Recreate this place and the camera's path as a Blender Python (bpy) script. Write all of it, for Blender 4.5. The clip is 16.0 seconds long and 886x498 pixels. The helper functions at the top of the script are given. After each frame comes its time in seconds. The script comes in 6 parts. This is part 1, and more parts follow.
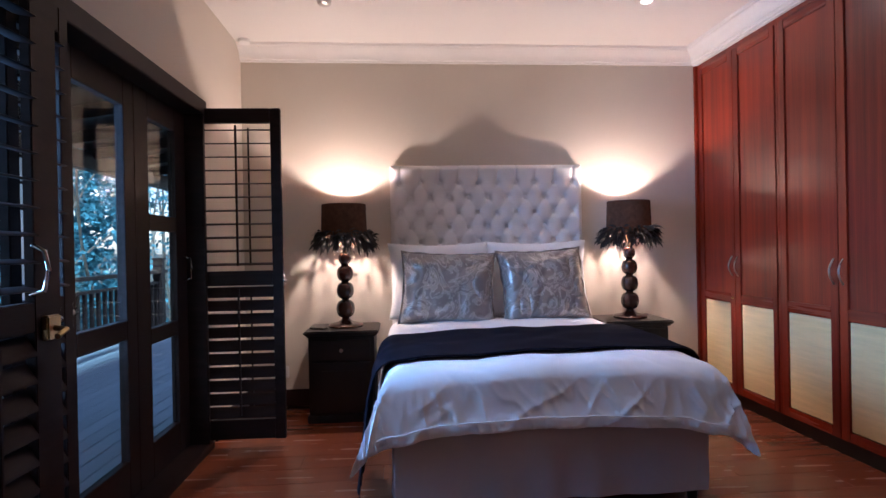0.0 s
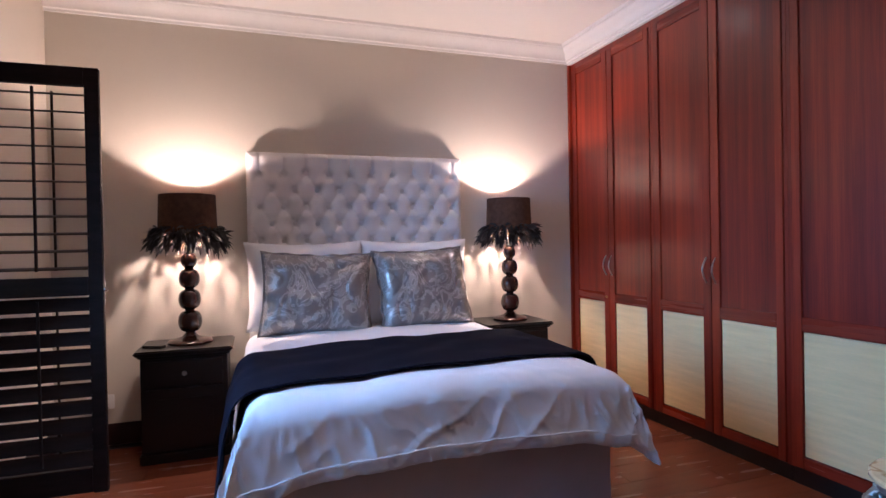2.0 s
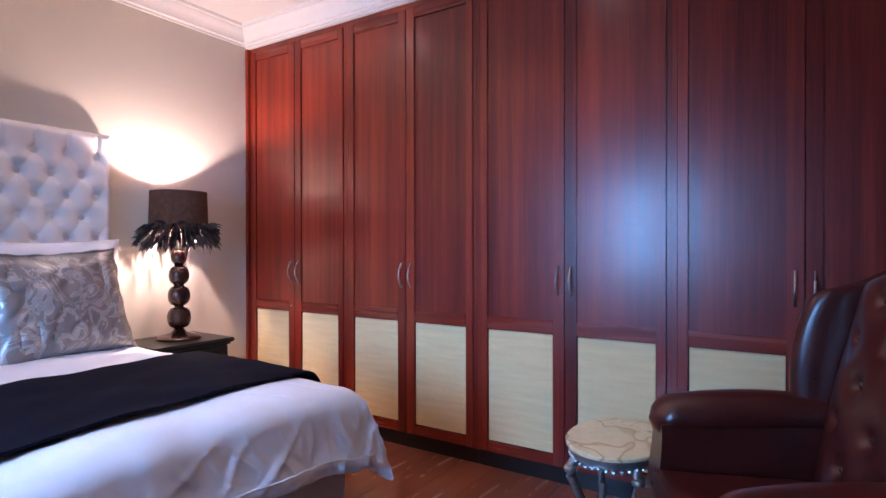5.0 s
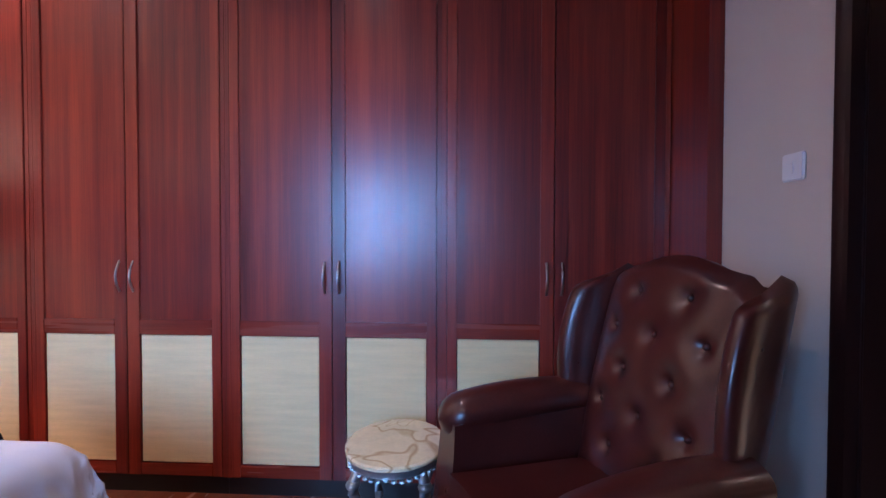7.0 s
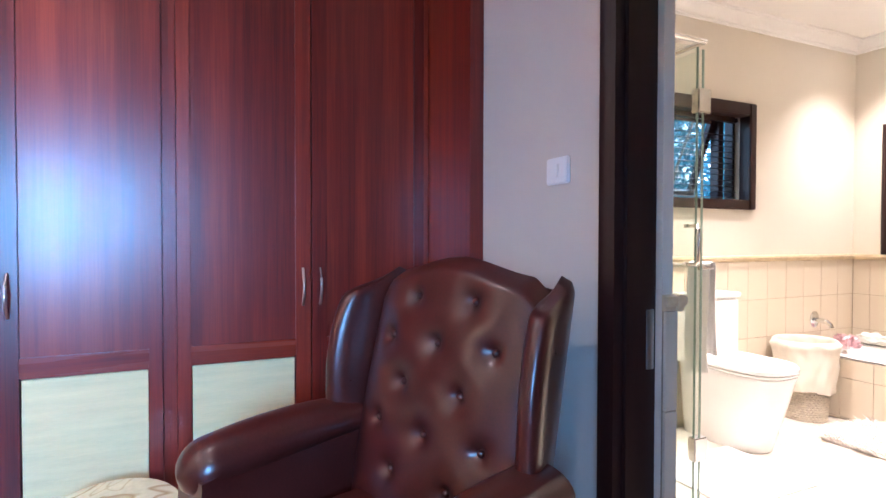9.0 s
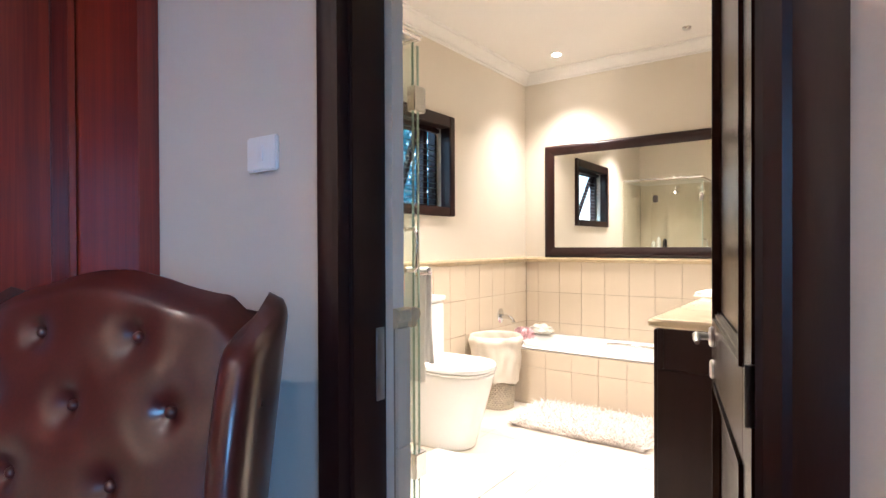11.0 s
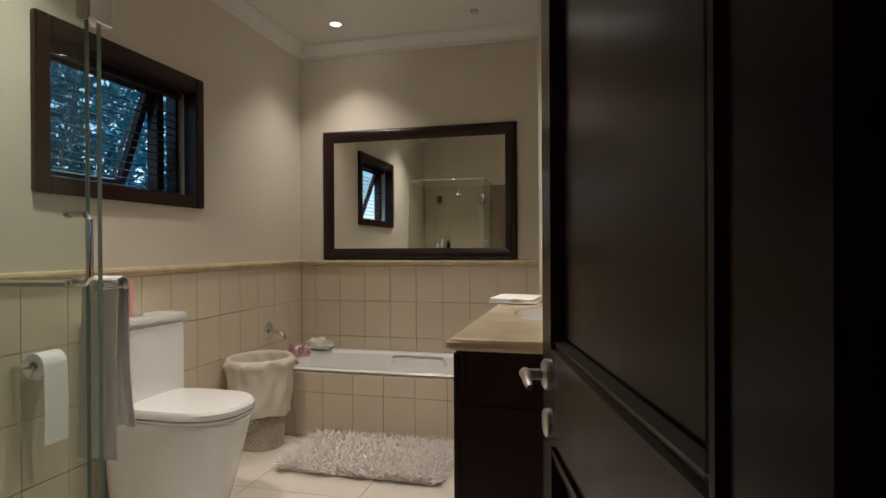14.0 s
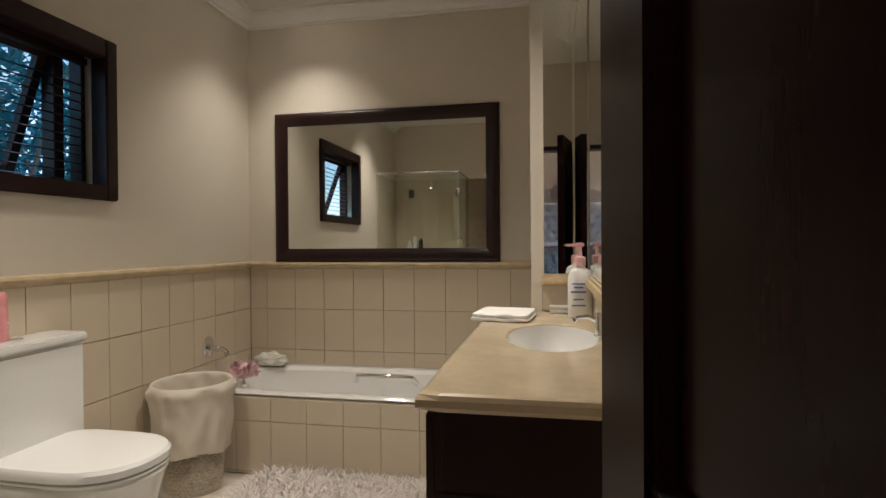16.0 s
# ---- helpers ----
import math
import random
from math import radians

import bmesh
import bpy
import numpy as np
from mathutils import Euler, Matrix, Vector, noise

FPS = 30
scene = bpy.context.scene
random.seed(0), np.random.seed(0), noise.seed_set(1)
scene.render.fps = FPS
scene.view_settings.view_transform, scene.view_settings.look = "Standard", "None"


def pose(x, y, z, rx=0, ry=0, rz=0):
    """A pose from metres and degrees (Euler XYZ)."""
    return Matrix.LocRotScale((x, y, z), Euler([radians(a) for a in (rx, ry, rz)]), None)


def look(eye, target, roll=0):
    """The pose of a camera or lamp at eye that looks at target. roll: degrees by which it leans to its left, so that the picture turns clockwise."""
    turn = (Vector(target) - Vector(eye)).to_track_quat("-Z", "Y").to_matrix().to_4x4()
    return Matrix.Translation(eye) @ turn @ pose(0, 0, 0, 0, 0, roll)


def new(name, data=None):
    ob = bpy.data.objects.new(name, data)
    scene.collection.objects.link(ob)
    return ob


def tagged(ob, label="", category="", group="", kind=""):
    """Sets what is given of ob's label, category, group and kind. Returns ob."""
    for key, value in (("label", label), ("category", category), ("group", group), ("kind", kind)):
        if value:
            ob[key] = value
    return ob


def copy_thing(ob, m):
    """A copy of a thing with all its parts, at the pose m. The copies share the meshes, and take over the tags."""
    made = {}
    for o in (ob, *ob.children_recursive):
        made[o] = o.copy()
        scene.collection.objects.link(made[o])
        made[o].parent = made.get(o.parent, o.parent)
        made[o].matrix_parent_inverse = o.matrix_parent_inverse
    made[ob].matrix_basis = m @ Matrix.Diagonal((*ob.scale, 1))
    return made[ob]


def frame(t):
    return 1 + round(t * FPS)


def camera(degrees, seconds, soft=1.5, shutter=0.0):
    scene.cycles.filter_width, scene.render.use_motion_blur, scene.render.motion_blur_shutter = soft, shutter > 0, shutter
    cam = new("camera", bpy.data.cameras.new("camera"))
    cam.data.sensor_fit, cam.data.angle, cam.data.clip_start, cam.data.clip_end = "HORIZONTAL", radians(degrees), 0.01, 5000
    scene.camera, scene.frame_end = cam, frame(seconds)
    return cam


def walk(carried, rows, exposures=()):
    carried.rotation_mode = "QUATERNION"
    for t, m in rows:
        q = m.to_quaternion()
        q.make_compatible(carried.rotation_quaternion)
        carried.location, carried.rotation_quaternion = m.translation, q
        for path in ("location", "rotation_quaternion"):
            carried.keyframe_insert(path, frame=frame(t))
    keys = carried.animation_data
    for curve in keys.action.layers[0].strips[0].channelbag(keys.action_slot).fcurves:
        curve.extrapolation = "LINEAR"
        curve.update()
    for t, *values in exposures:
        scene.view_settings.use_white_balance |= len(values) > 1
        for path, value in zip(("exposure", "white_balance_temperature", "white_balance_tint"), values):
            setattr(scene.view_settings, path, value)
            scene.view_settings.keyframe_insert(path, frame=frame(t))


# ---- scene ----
cam = camera(77.7, 16.0)
PATH = [
    (0, (0.015, 0.093, 1.219), (0.175, 2.087, 1.212), -1.1),
    (0.5, (0.045, 0.188, 1.21), (0.276, 2.174, 1.206), -1.0),
    (1, (0.029, 0.303, 1.209), (0.392, 2.269, 1.201), -1.1),
    (1.5, (0.037, 0.415, 1.197), (0.524, 2.355, 1.192), -1.2),
    (2, (-0.031, 0.517, 1.221), (0.631, 2.404, 1.202), -1.1),
    (2.5, (-0.09, 0.615, 1.228), (0.764, 2.424, 1.211), -1.1),
    (3, (-0.165, 0.693, 1.242), (0.892, 2.391, 1.219), -1.1),
    (3.5, (-0.196, 0.771, 1.248), (1.034, 2.348, 1.215), -1.0),
    (4, (-0.222, 0.88, 1.228), (1.189, 2.298, 1.204), -0.5),
    (6.5, (-0.041, 1.25, 1.208), (1.913, 1.675, 1.172), -0.1),
    (7, (-0.005, 1.336, 1.234), (1.989, 1.473, 1.184), 0.1),
    (7.5, (0.045, 1.375, 1.235), (2.042, 1.275, 1.188), 0.3),
    (8, (0.129, 1.423, 1.229), (2.099, 1.077, 1.193), 0.3),
    (8.5, (0.195, 1.457, 1.234), (2.109, 0.875, 1.195), 0.0),
    (9, (0.282, 1.433, 1.23), (2.104, 0.608, 1.19), 0.1),
    (9.5, (0.367, 1.38, 1.231), (2.079, 0.347, 1.197), -0.1),
    (10, (0.443, 1.331, 1.23), (2.003, 0.081, 1.203), -0.3),
    (12.5, (0.697, 0.985, 1.183), (1.361, -0.901, 1.188), 0.0),
    (13, (0.728, 0.874, 1.171), (1.32, -1.036, 1.177), -0.1),
    (13.5, (0.76, 0.741, 1.191), (1.299, -1.185, 1.191), -0.2),
    (14, (0.789, 0.608, 1.2), (1.269, -1.333, 1.195), -0.3),
    (14.5, (0.816, 0.475, 1.195), (1.251, -1.477, 1.191), -0.4),
    (15, (0.851, 0.336, 1.207), (1.259, -1.622, 1.196), -0.5),
    (15.5, (0.874, 0.213, 1.206), (1.268, -1.747, 1.193), -0.4),
    (16, (0.903, 0.092, 1.222), (1.289, -1.871, 1.204), -0.4),
]
EXPOSURES = [(0.0, 1.25, 5500, 27), (4.0, 1.45, 5600, 32), (6.3, 1.85, 5600, 37), (7.0, 1.75, 5600, 38), (8.0, 2.0, 5500, 32), (9.0, 2.75, 5350, 22), (10.2, 2.9, 5400, 18), (12.4, 1.25, 5650, 12), (14.5, 0.35, 5500, 10), (16.0, 0.52, 5600, 10)]
walk(cam, [(t, look(eye, target, roll)) for t, eye, target, roll in PATH], EXPOSURES)


# ---- world, sun and lamps ----
world = bpy.data.worlds.new("sky")
scene.world = world
world.use_nodes = True
wn = world.node_tree
sky = wn.nodes.new("ShaderNodeTexSky")
sky.sky_type, sky.sun_disc = "NISHITA", False
sky.sun_elevation, sky.sun_rotation = radians(52), radians(170)
wn.links.new(sky.outputs["Color"], wn.nodes["Background"].inputs["Color"])
wn.nodes["Background"].inputs["Strength"].default_value = 0.15


def lamp(name, kind, m, energy, color, **settings):
    data = bpy.data.lights.new(name, kind)
    data.energy, data.color = energy, color
    if "size" in settings:
        data.shape, data.size, data.size_y = "RECTANGLE", settings["size"][0], settings["size"][1]
    if "spread" in settings:
        data.spread = radians(settings["spread"])
    if "radius" in settings:
        data.shadow_soft_size = settings["radius"]
    if "angle" in settings:
        data.angle = settings["angle"]
    if "cone" in settings:
        data.spot_size, data.spot_blend = radians(settings["cone"]), settings.get("blend", 0.6)
    ob = new(name, data)
    ob.matrix_world = m
    return ob


WARM, DOWN, DAY = (1.0, 0.77, 0.53), (1.0, 0.84, 0.64), (0.27, 0.60, 1.0)
lamp("sun", "SUN", look((1.2, -7, 9), (0, 0, 0)), 5.0, (0.58, 0.90, 1.0), angle=radians(12))
# daylight that comes in through the glass doors
lamp("daylight_doors", "AREA", look((-1.45, 2.46, 1.38), (2.0, 2.45, 0.75)), 25, DAY, size=(1.25, 1.15), spread=90)
LAMP_L, LAMP_R = (-0.385, 4.20), (1.79, 4.22)
for lx, ly in (LAMP_L, LAMP_R):
    lamp("bedside_bulb", "POINT", Matrix.Translation((lx, ly, 1.425)), 20, WARM, radius=0.018)
BED_SPOTS = [(1.66, 3.57), (1.75, 2.0), (0.05, 2.0)]
for lx, ly in BED_SPOTS:
    lamp("downlight_beam", "SPOT", look((lx, ly, 2.785), (lx, ly, 0)), 8.5, DOWN, radius=0.04, cone=120, blend=0.8)
BATH_SPOTS = [(2.42, -2.92), (1.50, -1.70), (2.45, -0.95)]
for (lx, ly), watts in zip(BATH_SPOTS, (40, 84, 66)):
    lamp("downlight_beam", "SPOT", look((lx, ly, 2.735), (lx, ly, 0)), watts, DOWN, radius=0.05, cone=104, blend=1.0)


# ---- materials ----
def mat(name, color, rough=0.5, metal=0.0, vary=0.12, scale=6.0, fine=60.0, bump=0.15, depth=0.002, stretch=(1, 1, 1), rand=0.0, sheen=0.0, coat=0.0, island=0.0, spec=0.5):
    m = bpy.data.materials.new(name)
    m.use_nodes = True
    nt = m.node_tree
    b = nt.nodes["Principled BSDF"]
    b.inputs["Metallic"].default_value = metal
    b.inputs["Specular IOR Level"].default_value = spec
    b.inputs["Sheen Weight"].default_value = sheen
    b.inputs["Coat Weight"].default_value = coat
    b.inputs["Coat Roughness"].default_value = 0.12
    tc = nt.nodes.new("ShaderNodeTexCoord")
    mp = nt.nodes.new("ShaderNodeMapping")
    mp.inputs["Scale"].default_value = stretch
    nt.links.new(tc.outputs["Object"], mp.inputs["Vector"])
    big = nt.nodes.new("ShaderNodeTexNoise")
    big.inputs["Scale"].default_value, big.inputs["Detail"].default_value = scale, 4
    small = nt.nodes.new("ShaderNodeTexNoise")
    small.inputs["Scale"].default_value, small.inputs["Detail"].default_value = fine, 3
    for n in (big, small):
        nt.links.new(mp.outputs["Vector"], n.inputs["Vector"])
    add = nt.nodes.new("ShaderNodeMath")
    add.operation = "ADD"
    nt.links.new(big.outputs["Fac"], add.inputs[0])
    half = nt.nodes.new("ShaderNodeMath")
    half.operation, half.inputs[1].default_value = "MULTIPLY", 0.5
    nt.links.new(small.outputs["Fac"], half.inputs[0])
    nt.links.new(half.outputs[0], add.inputs[1])
    last = add
    if rand:
        info = nt.nodes.new("ShaderNodeObjectInfo")
        k = nt.nodes.new("ShaderNodeMath")
        k.operation, k.inputs[1].default_value = "MULTIPLY_ADD", rand
        nt.links.new(info.outputs["Random"], k.inputs[0])
        nt.links.new(add.outputs[0], k.inputs[2])
        last = k
    if island:
        geo = nt.nodes.new("ShaderNodeNewGeometry")
        k = nt.nodes.new("ShaderNodeMath")
        k.operation, k.inputs[1].default_value = "MULTIPLY_ADD", island
        nt.links.new(geo.outputs["Random Per Island"], k.inputs[0])
        nt.links.new(last.outputs[0], k.inputs[2])
        last = k
    ramp = nt.nodes.new("ShaderNodeValToRGB")
    mid = 0.75 + 0.5 * (rand + island)
    span = 0.35 + 0.5 * (rand + island)
    ramp.color_ramp.elements[0].position, ramp.color_ramp.elements[1].position = 0.0, 1.0
    fit_range = nt.nodes.new("ShaderNodeMapRange")
    fit_range.inputs["From Min"].default_value, fit_range.inputs["From Max"].default_value = mid - span, mid + span
    nt.links.new(last.outputs[0], fit_range.inputs["Value"])
    nt.links.new(fit_range.outputs["Result"], ramp.inputs["Fac"])
    ramp.color_ramp.elements[0].color = (*[c * (1 - vary) for c in color], 1)
    ramp.color_ramp.elements[1].color = (*[min(1, c * (1 + vary)) for c in color], 1)
    nt.links.new(ramp.outputs["Color"], b.inputs["Base Color"])
    rr = nt.nodes.new("ShaderNodeMapRange")
    rr.inputs["To Min"].default_value, rr.inputs["To Max"].default_value = max(0, rough - 0.06), min(1, rough + 0.06)
    nt.links.new(big.outputs["Fac"], rr.inputs["Value"])
    nt.links.new(rr.outputs["Result"], b.inputs["Roughness"])
    if bump:
        bp = nt.nodes.new("ShaderNodeBump")
        bp.inputs["Strength"].default_value, bp.inputs["Distance"].default_value = bump, depth
        nt.links.new(add.outputs[0], bp.inputs["Height"])
        nt.links.new(bp.outputs["Normal"], b.inputs["Normal"])
    return m


def veneer(name, dark, mid, light, stretch, rough, rand):
    """Polished wood with broad ribbon stripes and a fine pore grain along one axis."""
    m = bpy.data.materials.new(name)
    m.use_nodes = True
    nt = m.node_tree
    b = nt.nodes["Principled BSDF"]
    b.inputs["Coat Weight"].default_value, b.inputs["Coat Roughness"].default_value = 0.12, 0.16
    tc, mp, info = (nt.nodes.new(k) for k in ("ShaderNodeTexCoord", "ShaderNodeMapping", "ShaderNodeObjectInfo"))
    mp.inputs["Scale"].default_value = stretch
    nt.links.new(tc.outputs["Object"], mp.inputs["Vector"])
    shift = nt.nodes.new("ShaderNodeVectorMath")
    shift.operation = "ADD"
    jump = nt.nodes.new("ShaderNodeMath")
    jump.operation, jump.inputs[1].default_value = "MULTIPLY", 37.0
    nt.links.new(info.outputs["Random"], jump.inputs[0])
    nt.links.new(mp.outputs["Vector"], shift.inputs[0])
    nt.links.new(jump.outputs[0], shift.inputs[1])
    layers = []
    for scale, detail, gain in ((0.55, 2, 0.55), (2.6, 4, 0.50), (22.0, 3, 0.30)):
        n, k = nt.nodes.new("ShaderNodeTexNoise"), nt.nodes.new("ShaderNodeMath")
        n.inputs["Scale"].default_value, n.inputs["Detail"].default_value = scale, detail
        k.operation, k.inputs[1].default_value = "MULTIPLY", gain
        nt.links.new(shift.outputs[0], n.inputs["Vector"])
        nt.links.new(n.outputs["Fac"], k.inputs[0])
        layers.append((n, k))
    total = layers[0][1]
    for n, k in layers[1:]:
        a = nt.nodes.new("ShaderNodeMath")
        nt.links.new(total.outputs[0], a.inputs[0])
        nt.links.new(k.outputs[0], a.inputs[1])
        total = a
    own = nt.nodes.new("ShaderNodeMath")
    own.operation, own.inputs[1].default_value = "MULTIPLY_ADD", rand * 0.22
    nt.links.new(info.outputs["Random"], own.inputs[0])
    nt.links.new(total.outputs[0], own.inputs[2])
    ramp = nt.nodes.new("ShaderNodeValToRGB")
    e = ramp.color_ramp.elements
    e[0].position, e[0].color = 0.50, (*dark, 1)
    e[1].position, e[1].color = 0.98, (*light, 1)
    e.new(0.70).color = (*mid, 1)
    nt.links.new(own.outputs[0], ramp.inputs["Fac"])
    nt.links.new(ramp.outputs["Color"], b.inputs["Base Color"])
    rr = nt.nodes.new("ShaderNodeMapRange")
    rr.inputs["To Min"].default_value, rr.inputs["To Max"].default_value = rough - 0.05, rough + 0.07
    nt.links.new(layers[1][0].outputs["Fac"], rr.inputs["Value"])
    nt.links.new(rr.outputs["Result"], b.inputs["Roughness"])
    bp = nt.nodes.new("ShaderNodeBump")
    bp.inputs["Strength"].default_value, bp.inputs["Distance"].default_value = 0.06, 0.0004
    nt.links.new(layers[2][0].outputs["Fac"], bp.inputs["Height"])
    nt.links.new(bp.outputs["Normal"], b.inputs["Normal"])
    return m


def glass_mat(name, tint=(0.96, 1.0, 0.98), clear=0.9):
    m = bpy.data.materials.new(name)
    m.use_nodes = True
    nt = m.node_tree
    nt.nodes.remove(nt.nodes["Principled BSDF"])
    lw, pw, fres = nt.nodes.new("ShaderNodeLayerWeight"), nt.nodes.new("ShaderNodeMath"), nt.nodes.new("ShaderNodeMath")
    lw.inputs["Blend"].default_value = 0.5
    pw.operation, pw.inputs[1].default_value = "POWER", 4.0
    fres.operation, fres.inputs[1].default_value, fres.inputs[2].default_value = "MULTIPLY_ADD", 0.45, 0.03
    nt.links.new(lw.outputs["Facing"], pw.inputs[0])
    nt.links.new(pw.outputs[0], fres.inputs[0])
    tr, gl, mix = nt.nodes.new("ShaderNodeBsdfTransparent"), nt.nodes.new("ShaderNodeBsdfGlossy"), nt.nodes.new("ShaderNodeMixShader")
    tr.inputs["Color"].default_value = (*[c * clear for c in tint], 1)
    gl.inputs["Roughness"].default_value = 0.01
    nt.links.new(fres.outputs[0], mix.inputs["Fac"])
    nt.links.new(tr.outputs[0], mix.inputs[1])
    nt.links.new(gl.outputs[0], mix.inputs[2])
    nt.links.new(mix.outputs[0], nt.nodes["Material Output"].inputs["Surface"])
    return m


def glow(name, color, strength):
    m = bpy.data.materials.new(name)
    m.use_nodes = True
    b = m.node_tree.nodes["Principled BSDF"]
    b.inputs["Emission Color"].default_value, b.inputs["Emission Strength"].default_value = (*color, 1), strength
    return m


PAINT = mat("beige_wall_paint", (0.62, 0.56, 0.48), 0.62, vary=0.04, scale=1.2, fine=180, bump=0.12, depth=0.0006)
BATHPAINT = mat("cream_wall_paint", (0.66, 0.60, 0.50), 0.6, vary=0.04, scale=1.2, fine=180, bump=0.12, depth=0.0006)
CEIL = mat("ceiling_paint", (0.78, 0.75, 0.71), 0.7, vary=0.03, scale=1.0, fine=150, bump=0.08, depth=0.0005)
PLASTER = mat("white_cornice_plaster", (0.8, 0.78, 0.75), 0.6, vary=0.04, scale=5, bump=0.1, depth=0.0006)
MAHOG = veneer("red_mahogany_veneer", (0.075, 0.0065, 0.0040), (0.185, 0.0165, 0.0070), (0.345, 0.042, 0.012), (9, 9, 0.20), 0.30, 0.5)
MAHOG_H = veneer("red_mahogany_rail", (0.085, 0.009, 0.006), (0.20, 0.022, 0.010), (0.33, 0.046, 0.016), (9, 0.3, 9), 0.26, 0.3)
CANE = mat("cream_grasscloth", (0.76, 0.57, 0.28), 0.75, vary=0.12, scale=3, fine=40, bump=0.35, depth=0.001, stretch=(1, 1, 14))
DARKWOOD = mat("dark_stained_wood", (0.020, 0.006, 0.005), 0.36, vary=0.4, scale=3, fine=60, bump=0.12, depth=0.0006, stretch=(6, 6, 0.6), coat=0.08, spec=0.35)
DOORWOOD = mat("dark_door_veneer", (0.017, 0.005, 0.0035), 0.25, vary=0.4, scale=2.5, fine=50, bump=0.06, depth=0.0005, stretch=(6, 6, 0.5), spec=0.11)
LOUVRE = mat("dark_shutter_stain", (0.026, 0.017, 0.016), 0.42, vary=0.35, scale=5, fine=60, bump=0.12, depth=0.0005, stretch=(0.7, 6, 6), spec=0.14)
BLACKWOOD = mat("black_lacquer", (0.012, 0.009, 0.008), 0.32, vary=0.3, scale=6, bump=0.08, depth=0.0005)
TURNED = mat("turned_dark_wood", (0.05, 0.017, 0.010), 0.2, vary=0.4, scale=6, stretch=(4, 4, 1), bump=0.06, depth=0.0005, coat=0.5)
DECKW = mat("weathered_deck", (0.30, 0.34, 0.38), 0.55, vary=0.3, scale=4, fine=50, bump=0.3, depth=0.001, stretch=(0.6, 7, 7), rand=0.4)
LINEN = mat("white_cotton", (0.84, 0.83, 0.84), 0.85, vary=0.04, scale=8, fine=300, bump=0.25, depth=0.0008, sheen=0.2)
VALANCE = mat("mauve_valance_cloth", (0.56, 0.50, 0.51), 0.88, vary=0.06, scale=6, fine=260, bump=0.25, depth=0.0008)
NAVY = mat("navy_wool_throw", (0.005, 0.005, 0.011), 0.95, vary=0.3, scale=9, fine=220, bump=0.5, depth=0.0015, spec=0.1)
TUFT = mat("grey_white_upholstery", (0.75, 0.72, 0.72), 0.75, vary=0.05, scale=7, fine=260, bump=0.2, depth=0.0006, sheen=0.25)
LEATHER = mat("oxblood_leather", (0.060, 0.0105, 0.0075), 0.30, vary=0.45, scale=5, fine=140, bump=0.30, depth=0.0010, coat=0.25)
CHROME = mat("polished_chrome", (0.75, 0.75, 0.75), 0.10, 1.0, vary=0.03, bump=0.0)
STEEL = mat("brushed_steel", (0.62, 0.60, 0.58), 0.28, 1.0, vary=0.06, bump=0.05, depth=0.0003)
PEWTER = mat("aged_silver_metal", (0.34, 0.36, 0.34), 0.36, 0.8, vary=0.4, scale=20, bump=0.4, depth=0.001)
BRASS = mat("brass_latch", (0.55, 0.40, 0.20), 0.3, 1.0, vary=0.15, bump=0.05)
CERAMIC = mat("white_glazed_ceramic", (0.82, 0.81, 0.78), 0.09, vary=0.02, scale=3, bump=0.0, coat=0.3)
TILE = mat("cream_wall_tile", (0.62, 0.53, 0.40), 0.24, vary=0.05, scale=2.5, fine=120, bump=0.02, depth=0.0003, rand=0.6)
GROUT = mat("brown_grout", (0.30, 0.24, 0.17), 0.85, vary=0.15, scale=20, bump=0.2)
FTILE = mat("cream_floor_tile", (0.68, 0.62, 0.53), 0.16, vary=0.05, scale=3, fine=60, bump=0.03, depth=0.0004, rand=0.3)
STONE = mat("beige_stone_top", (0.60, 0.49, 0.33), 0.18, vary=0.14, scale=9, fine=60, bump=0.04, depth=0.0004, coat=0.3)
DADO = mat("travertine_moulding", (0.58, 0.46, 0.28), 0.45, vary=0.22, scale=14, fine=90, bump=0.25, depth=0.0012)
GLASS = glass_mat("clear_glass")
GLASSEDGE = mat("green_glass_edge", (0.30, 0.40, 0.33), 0.2, vary=0.2, scale=8, bump=0.0)
SGLASS = glass_mat("greenish_shower_glass", (0.97, 1.0, 0.98), 0.975)
MIRROR = mat("silver_mirror", (0.86, 0.87, 0.84), 0.0, 1.0, vary=0.0, bump=0.0)
MIRROR.node_tree.nodes["Principled BSDF"].inputs["Roughness"].default_value = 0.01
for link in list(MIRROR.node_tree.links):
    if link.to_socket.name in ("Roughness", "Base Color"):
        MIRROR.node_tree.links.remove(link)
MIRROR.node_tree.nodes["Principled BSDF"].inputs["Base Color"].default_value = (0.86, 0.87, 0.84, 1)
PLASTIC = mat("white_plastic", (0.8, 0.79, 0.77), 0.35, vary=0.02, bump=0.0)
SHADE = mat("brown_lamp_fabric", (0.10, 0.050, 0.032), 0.85, vary=0.35, scale=30, fine=250, bump=0.35, depth=0.001, spec=0.1)
FEATHER = mat("black_feathers", (0.010, 0.008, 0.008), 0.6, vary=0.4, scale=30, bump=0.2, island=0.3)
CRYSTAL = mat("crystal_beads", (0.85, 0.82, 0.78), 0.05, vary=0.05, bump=0.0)
CRYSTAL.node_tree.nodes["Principled BSDF"].inputs["Transmission Weight"].default_value = 0.8
BULB = glow("lit_bulb", (1.0, 0.80, 0.55), 18)
SPOTGLOW = glow("lit_downlight", (1.0, 0.86, 0.66), 30)
TOWEL = mat("white_terry", (0.84, 0.82, 0.79), 0.95, vary=0.06, scale=14, fine=160, bump=0.7, depth=0.003)
